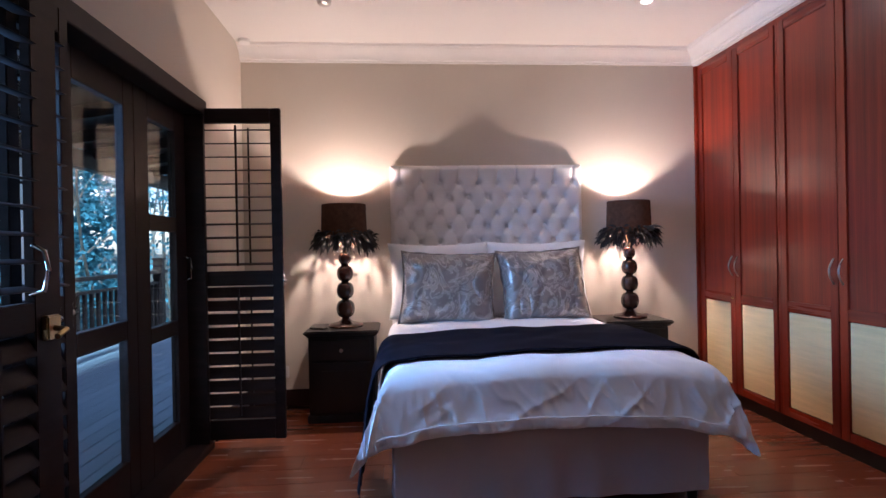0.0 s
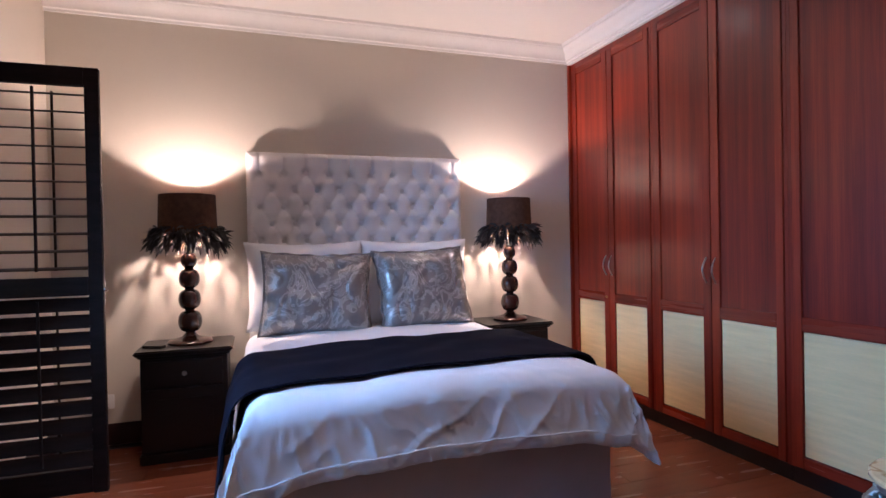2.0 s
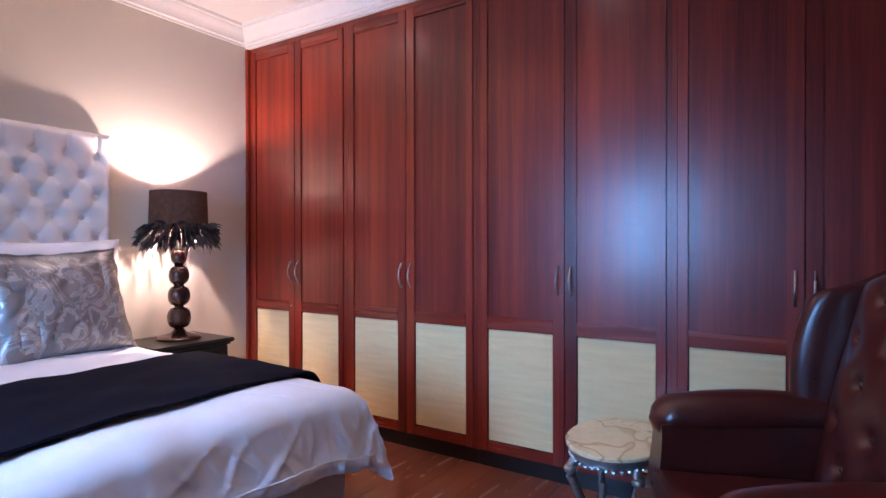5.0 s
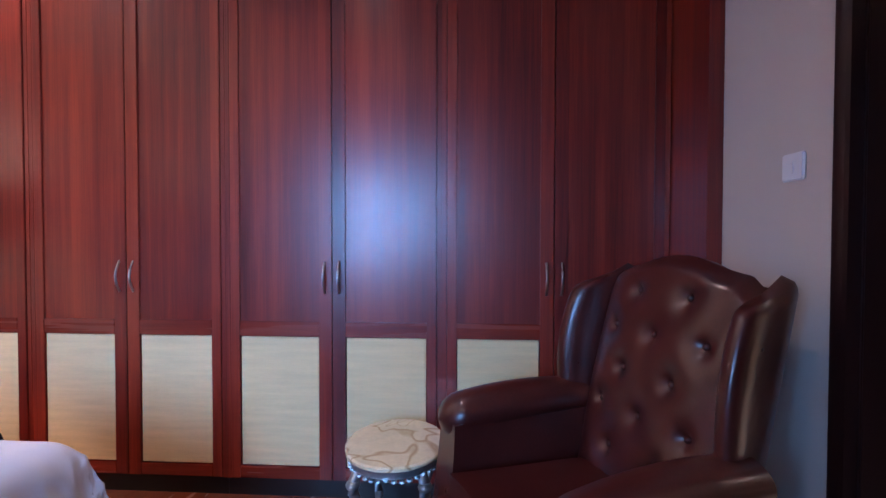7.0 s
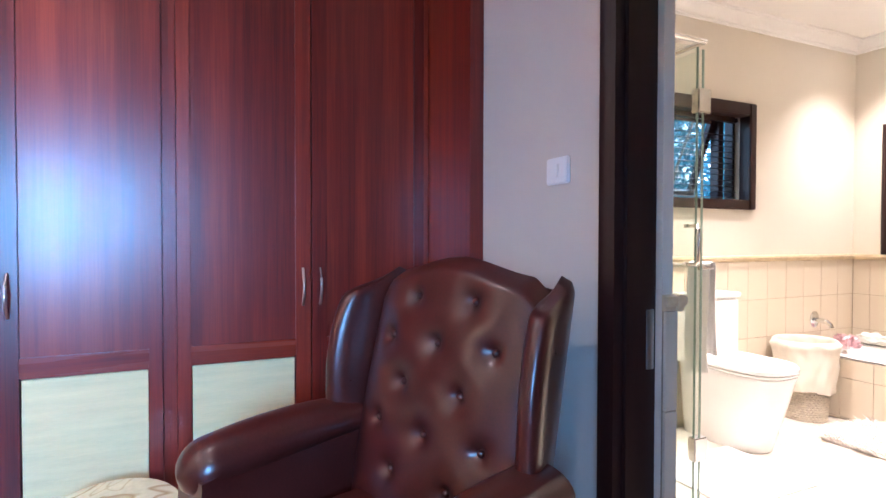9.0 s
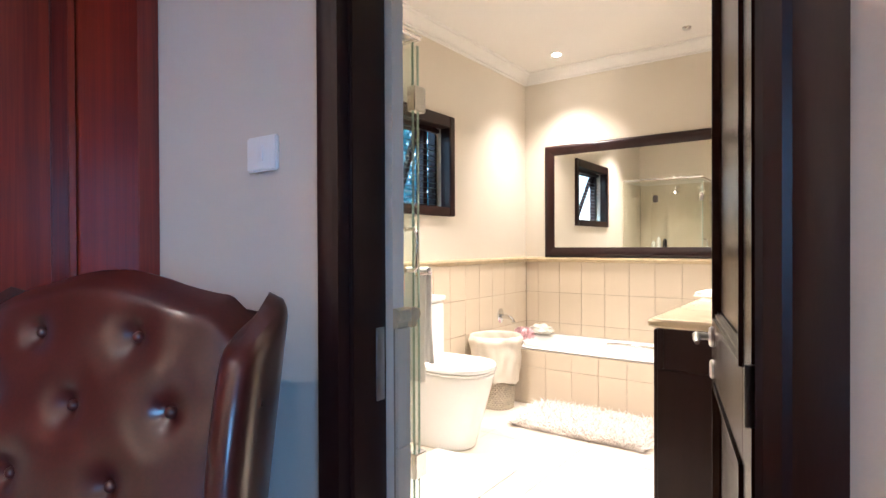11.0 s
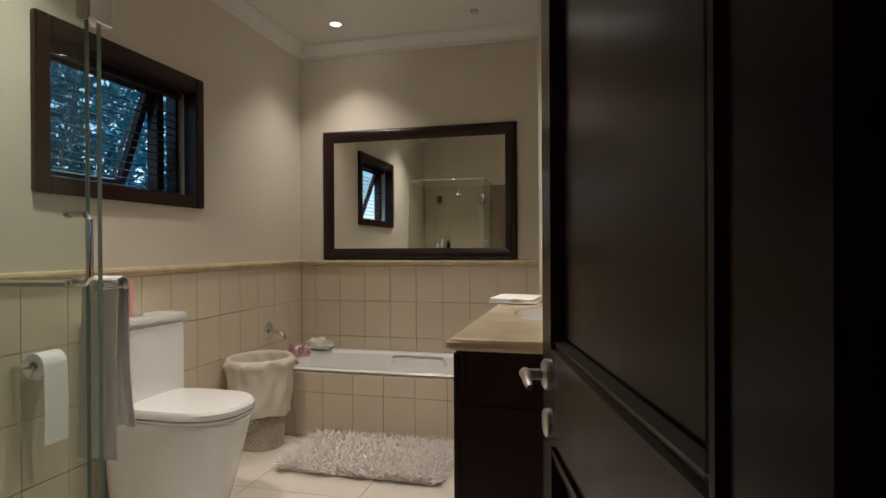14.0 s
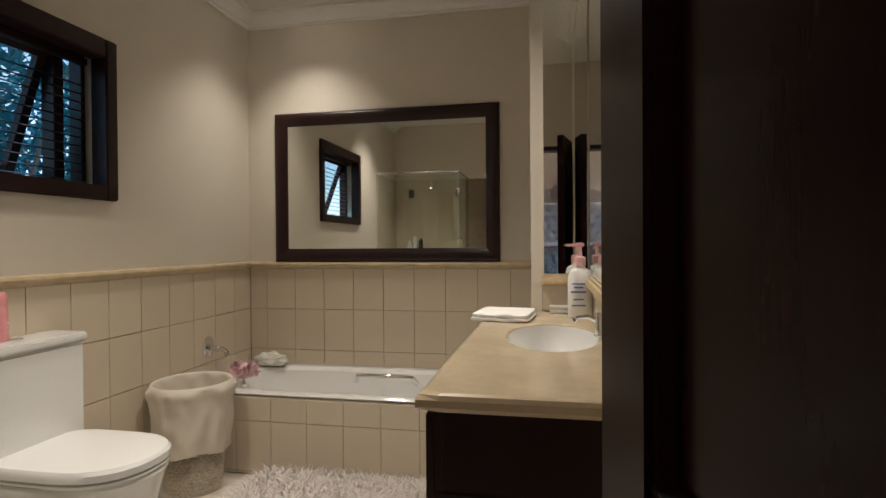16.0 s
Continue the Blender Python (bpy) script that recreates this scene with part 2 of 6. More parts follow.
BASKETCLOTH = mat("cream_basket_liner", (0.66, 0.60, 0.50), 0.9, vary=0.07, scale=9, fine=200, bump=0.3, depth=0.001)
WICKER = mat("cream_wicker", (0.60, 0.53, 0.42), 0.7, vary=0.25, scale=30, bump=0.3, island=0.3)
SHAG = mat("pale_shag_pile", (0.80, 0.74, 0.69), 0.9, vary=0.12, scale=12, bump=0.2, island=0.6)
PINK = mat("pink_plastic", (0.78, 0.33, 0.33), 0.3, vary=0.1, scale=14, bump=0.0)
PINKPALE = mat("pink_flower_print", (0.76, 0.52, 0.54), 0.5, vary=0.3, scale=60, bump=0.2)
LEAF = mat("garden_leaves", (0.080, 0.240, 0.280), 0.7, vary=0.7, scale=3, bump=0.1, island=0.9, spec=0.06)
TWIG = mat("garden_branches", (0.20, 0.17, 0.13), 0.8, vary=0.4, scale=8, bump=0.4)
SOIL = mat("garden_ground", (0.07, 0.06, 0.04), 0.95, vary=0.4, scale=2, bump=0.5, depth=0.02)


def brocade(name, ground=(0.25, 0.225, 0.215), figure=(0.58, 0.55, 0.52)):
    """Satin ground with a woven leaf figure that takes the light differently."""
    m = mat(name, ground, 0.36, metal=0.35, vary=0.18, scale=9, fine=240, bump=0.25, depth=0.0008)
    nt = m.node_tree
    b = nt.nodes["Principled BSDF"]
    tc = nt.nodes.new("ShaderNodeTexCoord")
    warp = nt.nodes.new("ShaderNodeTexNoise")
    warp.inputs["Scale"].default_value, warp.inputs["Detail"].default_value, warp.inputs["Distortion"].default_value = 4.6, 3, 2.2
    nt.links.new(tc.outputs["Object"], warp.inputs["Vector"])
    r = nt.nodes.new("ShaderNodeValToRGB")
    for p, c in ((0.45, 0), (0.475, 1), (0.505, 1), (0.53, 0), (0.585, 0), (0.605, 0.9), (0.635, 0.9), (0.66, 0)):
        e = r.color_ramp.elements.new(p)
        e.color = (c, c, c, 1)
    r.color_ramp.elements[0].color = r.color_ramp.elements[-1].color = (0, 0, 0, 1)
    nt.links.new(warp.outputs["Fac"], r.inputs["Fac"])
    rr = nt.nodes.new("ShaderNodeMapRange")
    rr.inputs["To Min"].default_value, rr.inputs["To Max"].default_value = 0.42, 0.22
    nt.links.new(r.outputs["Color"], rr.inputs["Value"])
    nt.links.new(rr.outputs["Result"], b.inputs["Roughness"])
    mix = nt.nodes.new("ShaderNodeMixRGB")
    old = b.inputs["Base Color"].links[0].from_socket
    nt.links.new(r.outputs["Color"], mix.inputs["Fac"])
    nt.links.new(old, mix.inputs[1])
    mix.inputs[2].default_value = (*figure, 1)
    nt.links.new(mix.outputs[0], b.inputs["Base Color"])
    return m


BROCADE = brocade("silver_brocade")
FLANGE = brocade("grey_cushion_border", (0.19, 0.17, 0.165), (0.42, 0.39, 0.37))


def marble(name):
    m = mat(name, (0.80, 0.69, 0.42), 0.15, vary=0.2, scale=8, bump=0.0, coat=0.4)
    nt = m.node_tree
    b = nt.nodes["Principled BSDF"]
    tc, nz, r, mix = (nt.nodes.new(k) for k in ("ShaderNodeTexCoord", "ShaderNodeTexNoise", "ShaderNodeValToRGB", "ShaderNodeMixRGB"))
    nz.inputs["Scale"].default_value, nz.inputs["Detail"].default_value, nz.inputs["Distortion"].default_value = 4.5, 2, 0.6
    nt.links.new(tc.outputs["Object"], nz.inputs["Vector"])
    for p, c in ((0.465, 0), (0.495, 0.8), (0.515, 0), (0.60, 0), (0.615, 0.5), (0.63, 0)):
        e = r.color_ramp.elements.new(p)
        e.color = (c, c, c, 1)
    r.color_ramp.elements[0].color = r.color_ramp.elements[-1].color = (0, 0, 0, 1)
    nt.links.new(nz.outputs["Fac"], r.inputs["Fac"])
    old = b.inputs["Base Color"].links[0].from_socket
    nt.links.new(r.outputs["Color"], mix.inputs["Fac"])
    nt.links.new(old, mix.inputs[1])
    mix.inputs[2].default_value = (0.40, 0.22, 0.07, 1)
    nt.links.new(mix.outputs[0], b.inputs["Base Color"])
    return m


MARBLE = marble("veined_onyx")


# ---- mesh tools ----
def box(bm, x0, x1, y0, y1, z0, z1, bevel=0.0, m=None):
    r = bmesh.ops.create_cube(bm, size=1.0)["verts"]
    for v in r:
        v.co = Vector((x0 + (v.co.x + 0.5) * (x1 - x0), y0 + (v.co.y + 0.5) * (y1 - y0), z0 + (v.co.z + 0.5) * (z1 - z0)))
        if m is not None:
            v.co = m @ v.co
    if bevel:
        es = list({e for v in r for e in v.link_edges})
        bmesh.ops.bevel(bm, geom=es, offset=bevel, segments=2, affect="EDGES", clamp_overlap=True)
    return bm


def boxed(x0, x1, y0, y1, z0, z1, bevel=0.0, m=None):
    return box(bmesh.new(), x0, x1, y0, y1, z0, z1, bevel, m)


def lathe(bm, profile, seg=32, cx=0.0, cy=0.0, sx=1.0, sy=1.0, closed=True):
    rings = []
    for r, z in profile:
        rings.append([bm.verts.new((cx + r * sx * math.cos(2 * math.pi * i / seg), cy + r * sy * math.sin(2 * math.pi * i / seg), z)) for i in range(seg)])
    for a, b in zip(rings, rings[1:]):
        for i in range(seg):
            bm.faces.new((a[i], a[(i + 1) % seg], b[(i + 1) % seg], b[i]))
    if closed:
        bm.faces.new(rings[0][::-1])
        bm.faces.new(rings[-1])
    return bm


def tube(bm, pts, r, seg=10, taper=None, cap=True):
    pts = [Vector(p) for p in pts]
    rings, up = [], Vector((0.13, 0.21, 0.97))
    for i, p in enumerate(pts):
        d = (pts[min(i + 1, len(pts) - 1)] - pts[max(i - 1, 0)]).normalized()
        a = d.cross(up)
        if a.length < 0.05:
            a = d.cross(Vector((1, 0, 0)))
        a.normalize()
        b = d.cross(a)
        rad = r if taper is None else r + (taper - r) * i / (len(pts) - 1)
        rings.append([bm.verts.new(p + rad * (math.cos(2 * math.pi * k / seg) * a + math.sin(2 * math.pi * k / seg) * b)) for k in range(seg)])
    for p, q in zip(rings, rings[1:]):
        for k in range(seg):
            bm.faces.new((p[k], p[(k + 1) % seg], q[(k + 1) % seg], q[k]))
    if cap:
        bm.faces.new(rings[0][::-1])
        bm.faces.new(rings[-1])
    return bm


def sheet(bm, fn, nu, nv, wrap=False):
    vs = [[bm.verts.new(fn(i / nu, j / nv)) for j in range(nv + 1)] for i in range(nu + (0 if wrap else 1))]
    n = len(vs)
    for i in range(nu):
        for j in range(nv):
            bm.faces.new((vs[i][j], vs[(i + 1) % n][j], vs[(i + 1) % n][j + 1], vs[i][j + 1]))
    return vs


def solid(bm, fn, nu, nv, thick):
    """A sheet with a back, closed round its rim; thick is a vector or a function."""
    off = thick if callable(thick) else (lambda u, v: Vector(thick))
    a = [[bm.verts.new(fn(i / nu, j / nv)) for j in range(nv + 1)] for i in range(nu + 1)]
    b = [[bm.verts.new(Vector(fn(i / nu, j / nv)) + off(i / nu, j / nv)) for j in range(nv + 1)] for i in range(nu + 1)]
    for i in range(nu):
        for j in range(nv):
            bm.faces.new((a[i][j], a[i + 1][j], a[i + 1][j + 1], a[i][j + 1]))
            bm.faces.new((b[i][j], b[i][j + 1], b[i + 1][j + 1], b[i + 1][j]))
    rim = [(i, 0) for i in range(nu)] + [(nu, j) for j in range(nv)] + [(i, nv) for i in range(nu, 0, -1)] + [(0, j) for j in range(nv, 0, -1)]
    for (i, j), (k, l) in zip(rim, rim[1:] + rim[:1]):
        bm.faces.new((a[i][j], b[i][j], b[k][l], a[k][l]))
    return bm


def sweep(bm, profile, p0, p1, inward, up=Vector((0, 0, 1))):
    """A straight moulding from p0 to p1; profile points are (inward, up)."""
    p0, p1, inward = Vector(p0), Vector(p1), Vector(inward)
    a = [bm.verts.new(p0 + inward * u + up * v) for u, v in profile]
    b = [bm.verts.new(p1 + inward * u + up * v) for u, v in profile]
    n = len(profile)
    for i in range(n):
        bm.faces.new((a[i], a[(i + 1) % n], b[(i + 1) % n], b[i]))
    bm.faces.new(a[::-1])
    bm.faces.new(b)
    return bm


def mesh_of(name, bm, material, smooth=True):
    bmesh.ops.recalc_face_normals(bm, faces=bm.faces)
    me = bpy.data.meshes.new(name)
    bm.to_mesh(me)
    bm.free()
    me.materials.append(material)
    if smooth:
        for p in me.polygons:
            p.use_smooth = True
        me.set_sharp_from_angle(angle=radians(38))
    return me


def part(name, bm, material, parent, label="", smooth=True):
    ob = new(name, mesh_of(name, bm, material, smooth))
    ob.parent = parent
    if label:
        ob["label"] = label
    return ob


def thing(name, m, label, category, group=""):
    ob = new(name)
    ob.empty_display_size = 0.1
    ob.matrix_basis = m
    return tagged(ob, label, category, group)


def single(name, bm, material, label, category, m=None, group="", smooth=True):
    ob = new(name, mesh_of(name, bm, material, smooth))
    if m is not None:
        ob.matrix_basis = m
    return tagged(ob, label, category, group)


def built(name, bm, material, label="", category="", smooth=True):
    ob = new(name, mesh_of(name, bm, material, smooth))
    return tagged(ob, label, category, kind="structure")


# ---- the plan ----
XW, XE, XWALL, YN, YS = -1.18, 2.50, 3.12, 4.47, 0.44      # bedroom: glass doors, wardrobe fronts, wall behind them, bed wall, bathroom wall
BXW, BXE, BYS, BYN = 0.745, 2.90, -3.30, 0.30               # bathroom
HB, HC = 2.68, 2.80                                        # cornice foot and ceiling
BHC = 2.752
VY0, VY1, VX, VZ = -2.205, -0.905, 1.155, 0.943           # stone top: far end, near end, front, height
XPIER = 0.985                                             # pier at the end of the stone top
XP, YP = 0.45, -2.20                                       # entrance passage
D0, D1, DH = 0.610, 1.424, 2.05                              # bathroom doorway
G0, G1, GH = 1.30, 3.62, 2.06                              # opening of the glass doors

built("floor", boxed(XW - 0.02, XWALL, YP, YN + 0.1, -0.12, -0.012), GROUT, "screed under the wooden floor", "floor")
built("bathroom_floor_slab", boxed(D0 - 0.04, BXE + 0.1, BYS - 0.1, YS, -0.115, -0.009), GROUT, "grey screed under floor tiles", "floor")
built("ceiling", boxed(XW - 0.3, XWALL + 0.2, YS - 0.08, YN + 0.2, HC, HC + 0.12), CEIL, "smooth white painted ceiling", "ceiling")
built("ceiling_passage", boxed(XW - 0.3, XP + 0.1, YP - 0.2, YS - 0.084, HC, HC + 0.12), CEIL, "smooth white painted ceiling", "ceiling")
built("ceiling_bathroom", boxed(XP + 0.104, BXE + 0.2, BYS - 0.2, YS - 0.084, BHC, HC + 0.12), CEIL, "smooth white bathroom ceiling", "ceiling")
built("wall_north", boxed(XW - 0.2, XWALL + 0.2, YN, YN + 0.2, -0.1, HC), PAINT, "beige painted plaster wall", "wall")
built("wall_east", boxed(XWALL, XWALL + 0.2, BYN + 0.004, YN, -0.1, HC), PAINT, "beige painted plaster wall", "wall")
bm = boxed(XW - 0.2, XW, G1, YN, -0.1, HC)
box(bm, XW - 0.2, XW, G0, G1, GH + 0.09, HC)
box(bm, XW - 0.2, XW, YP - 0.2, G0, -0.1, HC)
built("wall_west", bm, PAINT, "beige painted wall with glass doors", "wall")
bm = boxed(D1, XWALL, BYN + 0.004, YS, -0.1, HC)
box(bm, D0, D1, BYN + 0.004, YS, DH, HC)
box(bm, XP, D0, BYN + 0.004, YS, -0.1, HC)
built("wall_south", bm, PAINT, "beige painted wall with bathroom doorway", "wall")
bm = boxed(XP, XP + 0.1, YP, -0.324, -0.1, HC)
box(bm, XP, D0, -0.322, BYN, -0.1, HC)
built("wall_passage_east", bm, PAINT, "beige painted passage wall", "wall")
built("wall_passage_end", boxed(XW, XP, YP - 0.2, YP, -0.1, HC), PAINT, "beige painted passage wall", "wall")
# bathroom shell
WN0, WN1, WZ0, WZ1 = -2.10, -1.15, 1.46, 2.13              # window opening
bm = boxed(BXE, BXE + 0.2, BYS, WN0, -0.1, HC)
box(bm, BXE, BXE + 0.2, WN1, BYN, -0.1, HC)
box(bm, BXE, BXE + 0.2, WN0, WN1, -0.1, WZ0)
box(bm, BXE, BXE + 0.2, WN0, WN1, WZ1, HC)
built("wall_bathroom_east", bm, BATHPAINT, "cream painted bathroom wall with a window", "wall")
built("wall_bathroom_south", boxed(BXW - 0.09, BXE + 0.2, BYS - 0.2, BYS, -0.1, HC), BATHPAINT, "cream painted bathroom wall", "wall")
built("wall_bathroom_west", boxed(XP + 0.104, BXW, BYS, -0.32, -0.1, HC), BATHPAINT, "cream painted bathroom wall", "wall")
built("wall_niche", boxed(BXW, XPIER, BYS, VY0 - 0.005, -0.1, BHC), BATHPAINT, "cream painted pier beside the basin", "wall")
bm = boxed(1.372, BXE, 0.262, BYN, -0.1, BHC)
built("wall_shower", bm, BATHPAINT, "cream painted stub wall at the shower", "wall")

# cornices
CORN = [(0, 0), (0.012, 0), (0.014, 0.018), (0.03, 0.024), (0.034, 0.05), (0.055, 0.085), (0.085, 0.108), (0.09, 0.122), (0.11, 0.126), (0.115, 0.148), (0, 0.148)]
CORN = [(u, v * 0.81) for u, v in CORN]
bm = bmesh.new()
sweep(bm, CORN, (XW, YN, HB), (XE - 0.02, YN, HB), (0, -1, 0))
sweep(bm, CORN, (XE - 0.03, YN, HB), (XE - 0.03, YS, HB), (-1, 0, 0))
sweep(bm, CORN, (XE, YS, HB), (XP, YS, HB), (0, 1, 0))
built("cornice", bm, PLASTER, "white moulded plaster cornice", "cornice")
CORB = [(u * 0.9, v * 0.72) for u, v in CORN]
bm = bmesh.new()
for p0, p1, n in (((BXE, BYS, 2.665), (BXE, 0.26, 2.665), (-1, 0, 0)), ((XPIER, BYS, 2.665), (BXE, BYS, 2.665), (0, 1, 0)), ((BXW, VY0 - 0.005, 2.665), (XPIER, VY0 - 0.005, 2.665), (0, 1, 0)), ((BXW, VY0, 2.665), (BXW, -0.32, 2.665), (1, 0, 0))):
    sweep(bm, CORB, p0, p1, n)
built("cornice_bathroom", bm, PLASTER, "white moulded plaster cornice", "cornice")
bm = boxed(XE - 0.026, XWALL, YS, YN, HB - 0.01, HC)
built("wardrobe_bulkhead", bm, PLASTER, "white bulkhead above the wardrobes", "bulkhead")
SKIRT = [(0, 0), (0.018, 0), (0.018, 0.10), (0.012, 0.115), (0.008, 0.13), (0, 0.13)]
bm = bmesh.new()
sweep(bm, SKIRT, (XW, YN, 0), (XE, YN, 0), (0, -1, 0))
sweep(bm, SKIRT, (XW, G1 + 0.1, 0), (XW, YN, 0), (1, 0, 0))
sweep(bm, SKIRT, (D1 + 0.09, YS, 0), (2.10, YS, 0), (0, 1, 0))
built("baseboard", bm, DARKWOOD, "dark stained timber skirting board", "skirting")

# ---- bathroom doorway and door ----
ARCH = [(0, 0), (0.016, 0), (0.02, 0.02), (0.014, 0.03), (0.022, 0.055), (0.022, 0.085), (0, 0.085)]


def frame_set(name, label):
    ob = thing(name, Matrix(), label, "door frame")
    ob["kind"] = "structure"
    return ob


df = frame_set("door_frame", "dark stained timber door frame with moulded architrave")
bm = boxed(D1 - 0.035, D1, BYN + 0.002, YS + 0.004, 0, DH, 0.003)
box(bm, D1 - 0.047, D1 - 0.034, 0.375, 0.42, 0, DH - 0.035, 0.003)
part("jamb", bm, DARKWOOD, df)
bm = boxed(D0 + 0.001, D0 + 0.035, 0.338, YS + 0.004, 0, DH, 0.003)
box(bm, D0 + 0.034, D0 + 0.047, 0.375, 0.42, 0, DH - 0.035, 0.003)
part("jamb", bm, DARKWOOD, df)
part("head", boxed(D0 + 0.035, D1 - 0.035, BYN, YS + 0.004, DH - 0.035, DH, 0.003), DARKWOOD, df)
for x, s in ((D1 - 0.043, 0.62), (D0 + 0.034, -1.0)):
    bm = bmesh.new()
    a = [(v * s, u) for u, v in ARCH]
    vs = [[bm.verts.new((x + dx, YS + dy, z)) for dx, dy in a] for z in (0, DH + 0.06)]
    for i in range(len(a)):
        bm.faces.new((vs[0][i], vs[0][(i + 1) % len(a)], vs[1][(i + 1) % len(a)], vs[1][i]))
    bm.faces.new(vs[0])
    bm.faces.new(vs[1])
    part("architrave", bm, DARKWOOD, df)
part("architrave", boxed(D0 - 0.05, D1 + 0.01, YS, YS + 0.021, DH + 0.061, DH + 0.10, 0.004), DARKWOOD, df)
part("strike_plate", boxed(D1 - 0.038, D1 - 0.034, BYN + 0.012, BYN + 0.037, 0.88, 1.04, 0.001), STEEL, df)


def panel_door(w, h, t):
    """A leaf in the xz plane from x=0 (hinge) to x=w, centred on y=0."""
    root = thing("door_leaf", Matrix(), "dark stained panelled bathroom door standing open", "door")
    st, lock0, lock1, bot, top = 0.105, 0.86, 1.02, 0.22, 0.12
    bm = boxed(0, st, -t / 2, t / 2, 0.006, h, 0.002)
    box(bm, w - st, w, -t / 2, t / 2, 0.006, h, 0.002)
    box(bm, st, w - st, -t / 2, t / 2, 0.006, bot, 0.002)
    box(bm, st, w - st, -t / 2, t / 2, lock0, lock1, 0.002)
    box(bm, st, w - st, -t / 2, t / 2, h - top, h, 0.002)
    part("leaf_frame", bm, DOORWOOD, root)
    for z0, z1 in ((bot, lock0), (lock1, h - top)):
        part("panel", boxed(st, w - st, -t / 2 + 0.012, t / 2 - 0.012, z0, z1), DOORWOOD, root)
        bm = bmesh.new()
        for sgn in (-1, 1):
            prof = [(0, 0), (0.03, 0), (0.03, 0.004), (0.022, 0.014), (0.012, 0.012), (0.008, 0.018), (0, 0.018)]
            y = sgn * (t / 2 - 0.012)
            for p0, p1, n in (((st, y, z0), (w - st, y, z0), (0, 0, 1)), ((st, y, z1), (w - st, y, z1), (0, 0, -1)), ((st, y, z0), (st, y, z1), (1, 0, 0)), ((w - st, y, z0), (w - st, y, z1), (-1, 0, 0))):
                sweep(bm, prof, p0, p1, n, Vector((0, sgn, 0)))
        part("panel_moulding", bm, DOORWOOD, root)
    for sgn in (-1, 1):
        bm = bmesh.new()
        m = pose(w - 0.055, sgn * t / 2, 0.972, -90 * sgn)
        lathe(bm, [(0.027, 0), (0.027, 0.006), (0.022, 0.010), (0.010, 0.011), (0.010, 0.042), (0.0105, 0.046)], 24)
        bmesh.ops.transform(bm, matrix=m, verts=bm.verts)
        hd = part("door_handle", bm, STEEL, root, "brushed steel lever handle")
        bm = bmesh.new()
        y = sgn * (t / 2 + 0.040)
        tube(bm, [(w - 0.046, y, 0.972), (w - 0.075, y, 0.972), (w - 0.10, y + sgn * 0.004, 0.970), (w - 0.12, y + sgn * 0.002, 0.964)], 0.011, 12, 0.006)
        part("lever", bm, STEEL, hd)
        bm = bmesh.new()
        lathe(bm, [(0.025, 0), (0.025, 0.005), (0.021, 0.008)], 24)
        box(bm, -0.0035, 0.0035, -0.010, 0.010, 0.0081, 0.0086)
        bmesh.ops.transform(bm, matrix=pose(w - 0.055, sgn * t / 2, 0.885, -90 * sgn), verts=bm.verts)
        part("keyhole_rose", bm, STEEL, root)
    for z in (0.22, 1.0, 1.82):
        bm = bmesh.new()
        lathe(bm, [(0.007, z - 0.045), (0.007, z + 0.045)], 12, -0.004, t / 2 + 0.003)
        part("hinge", bm, BLACKWOOD, root)
    return root


leaf = panel_door(0.785, 2.0, 0.042)
leaf.matrix_basis = pose(0.652, 0.31, 0.0, 0, 0, -76.4)

# light switch beside the doorway
sw = thing("light_switch", pose(1.635, YS, 1.430), "white plastic rocker light switch on the wall", "light switch")
part("plate", boxed(-0.054, 0.054, 0, 0.011, -0.04, 0.04, 0.004), PLASTIC, sw)
part("rocker", boxed(-0.012, 0.012, 0.010, 0.015, -0.02, 0.02, 0.002), PLASTIC, sw)
so = thing("wall_socket", pose(-0.93, YN, 0.27), "white plastic wall socket above the skirting", "socket")
part("plate", boxed(-0.075, 0.075, -0.011, 0, -0.045, 0.045, 0.004), PLASTIC, so)
part("socket_face", boxed(-0.03, 0.03, -0.015, -0.010, -0.025, 0.025, 0.003), PLASTIC, so)

# ---- wardrobes ----
EDGES = [4.445, 3.495, 2.528, 1.513, 0.502]


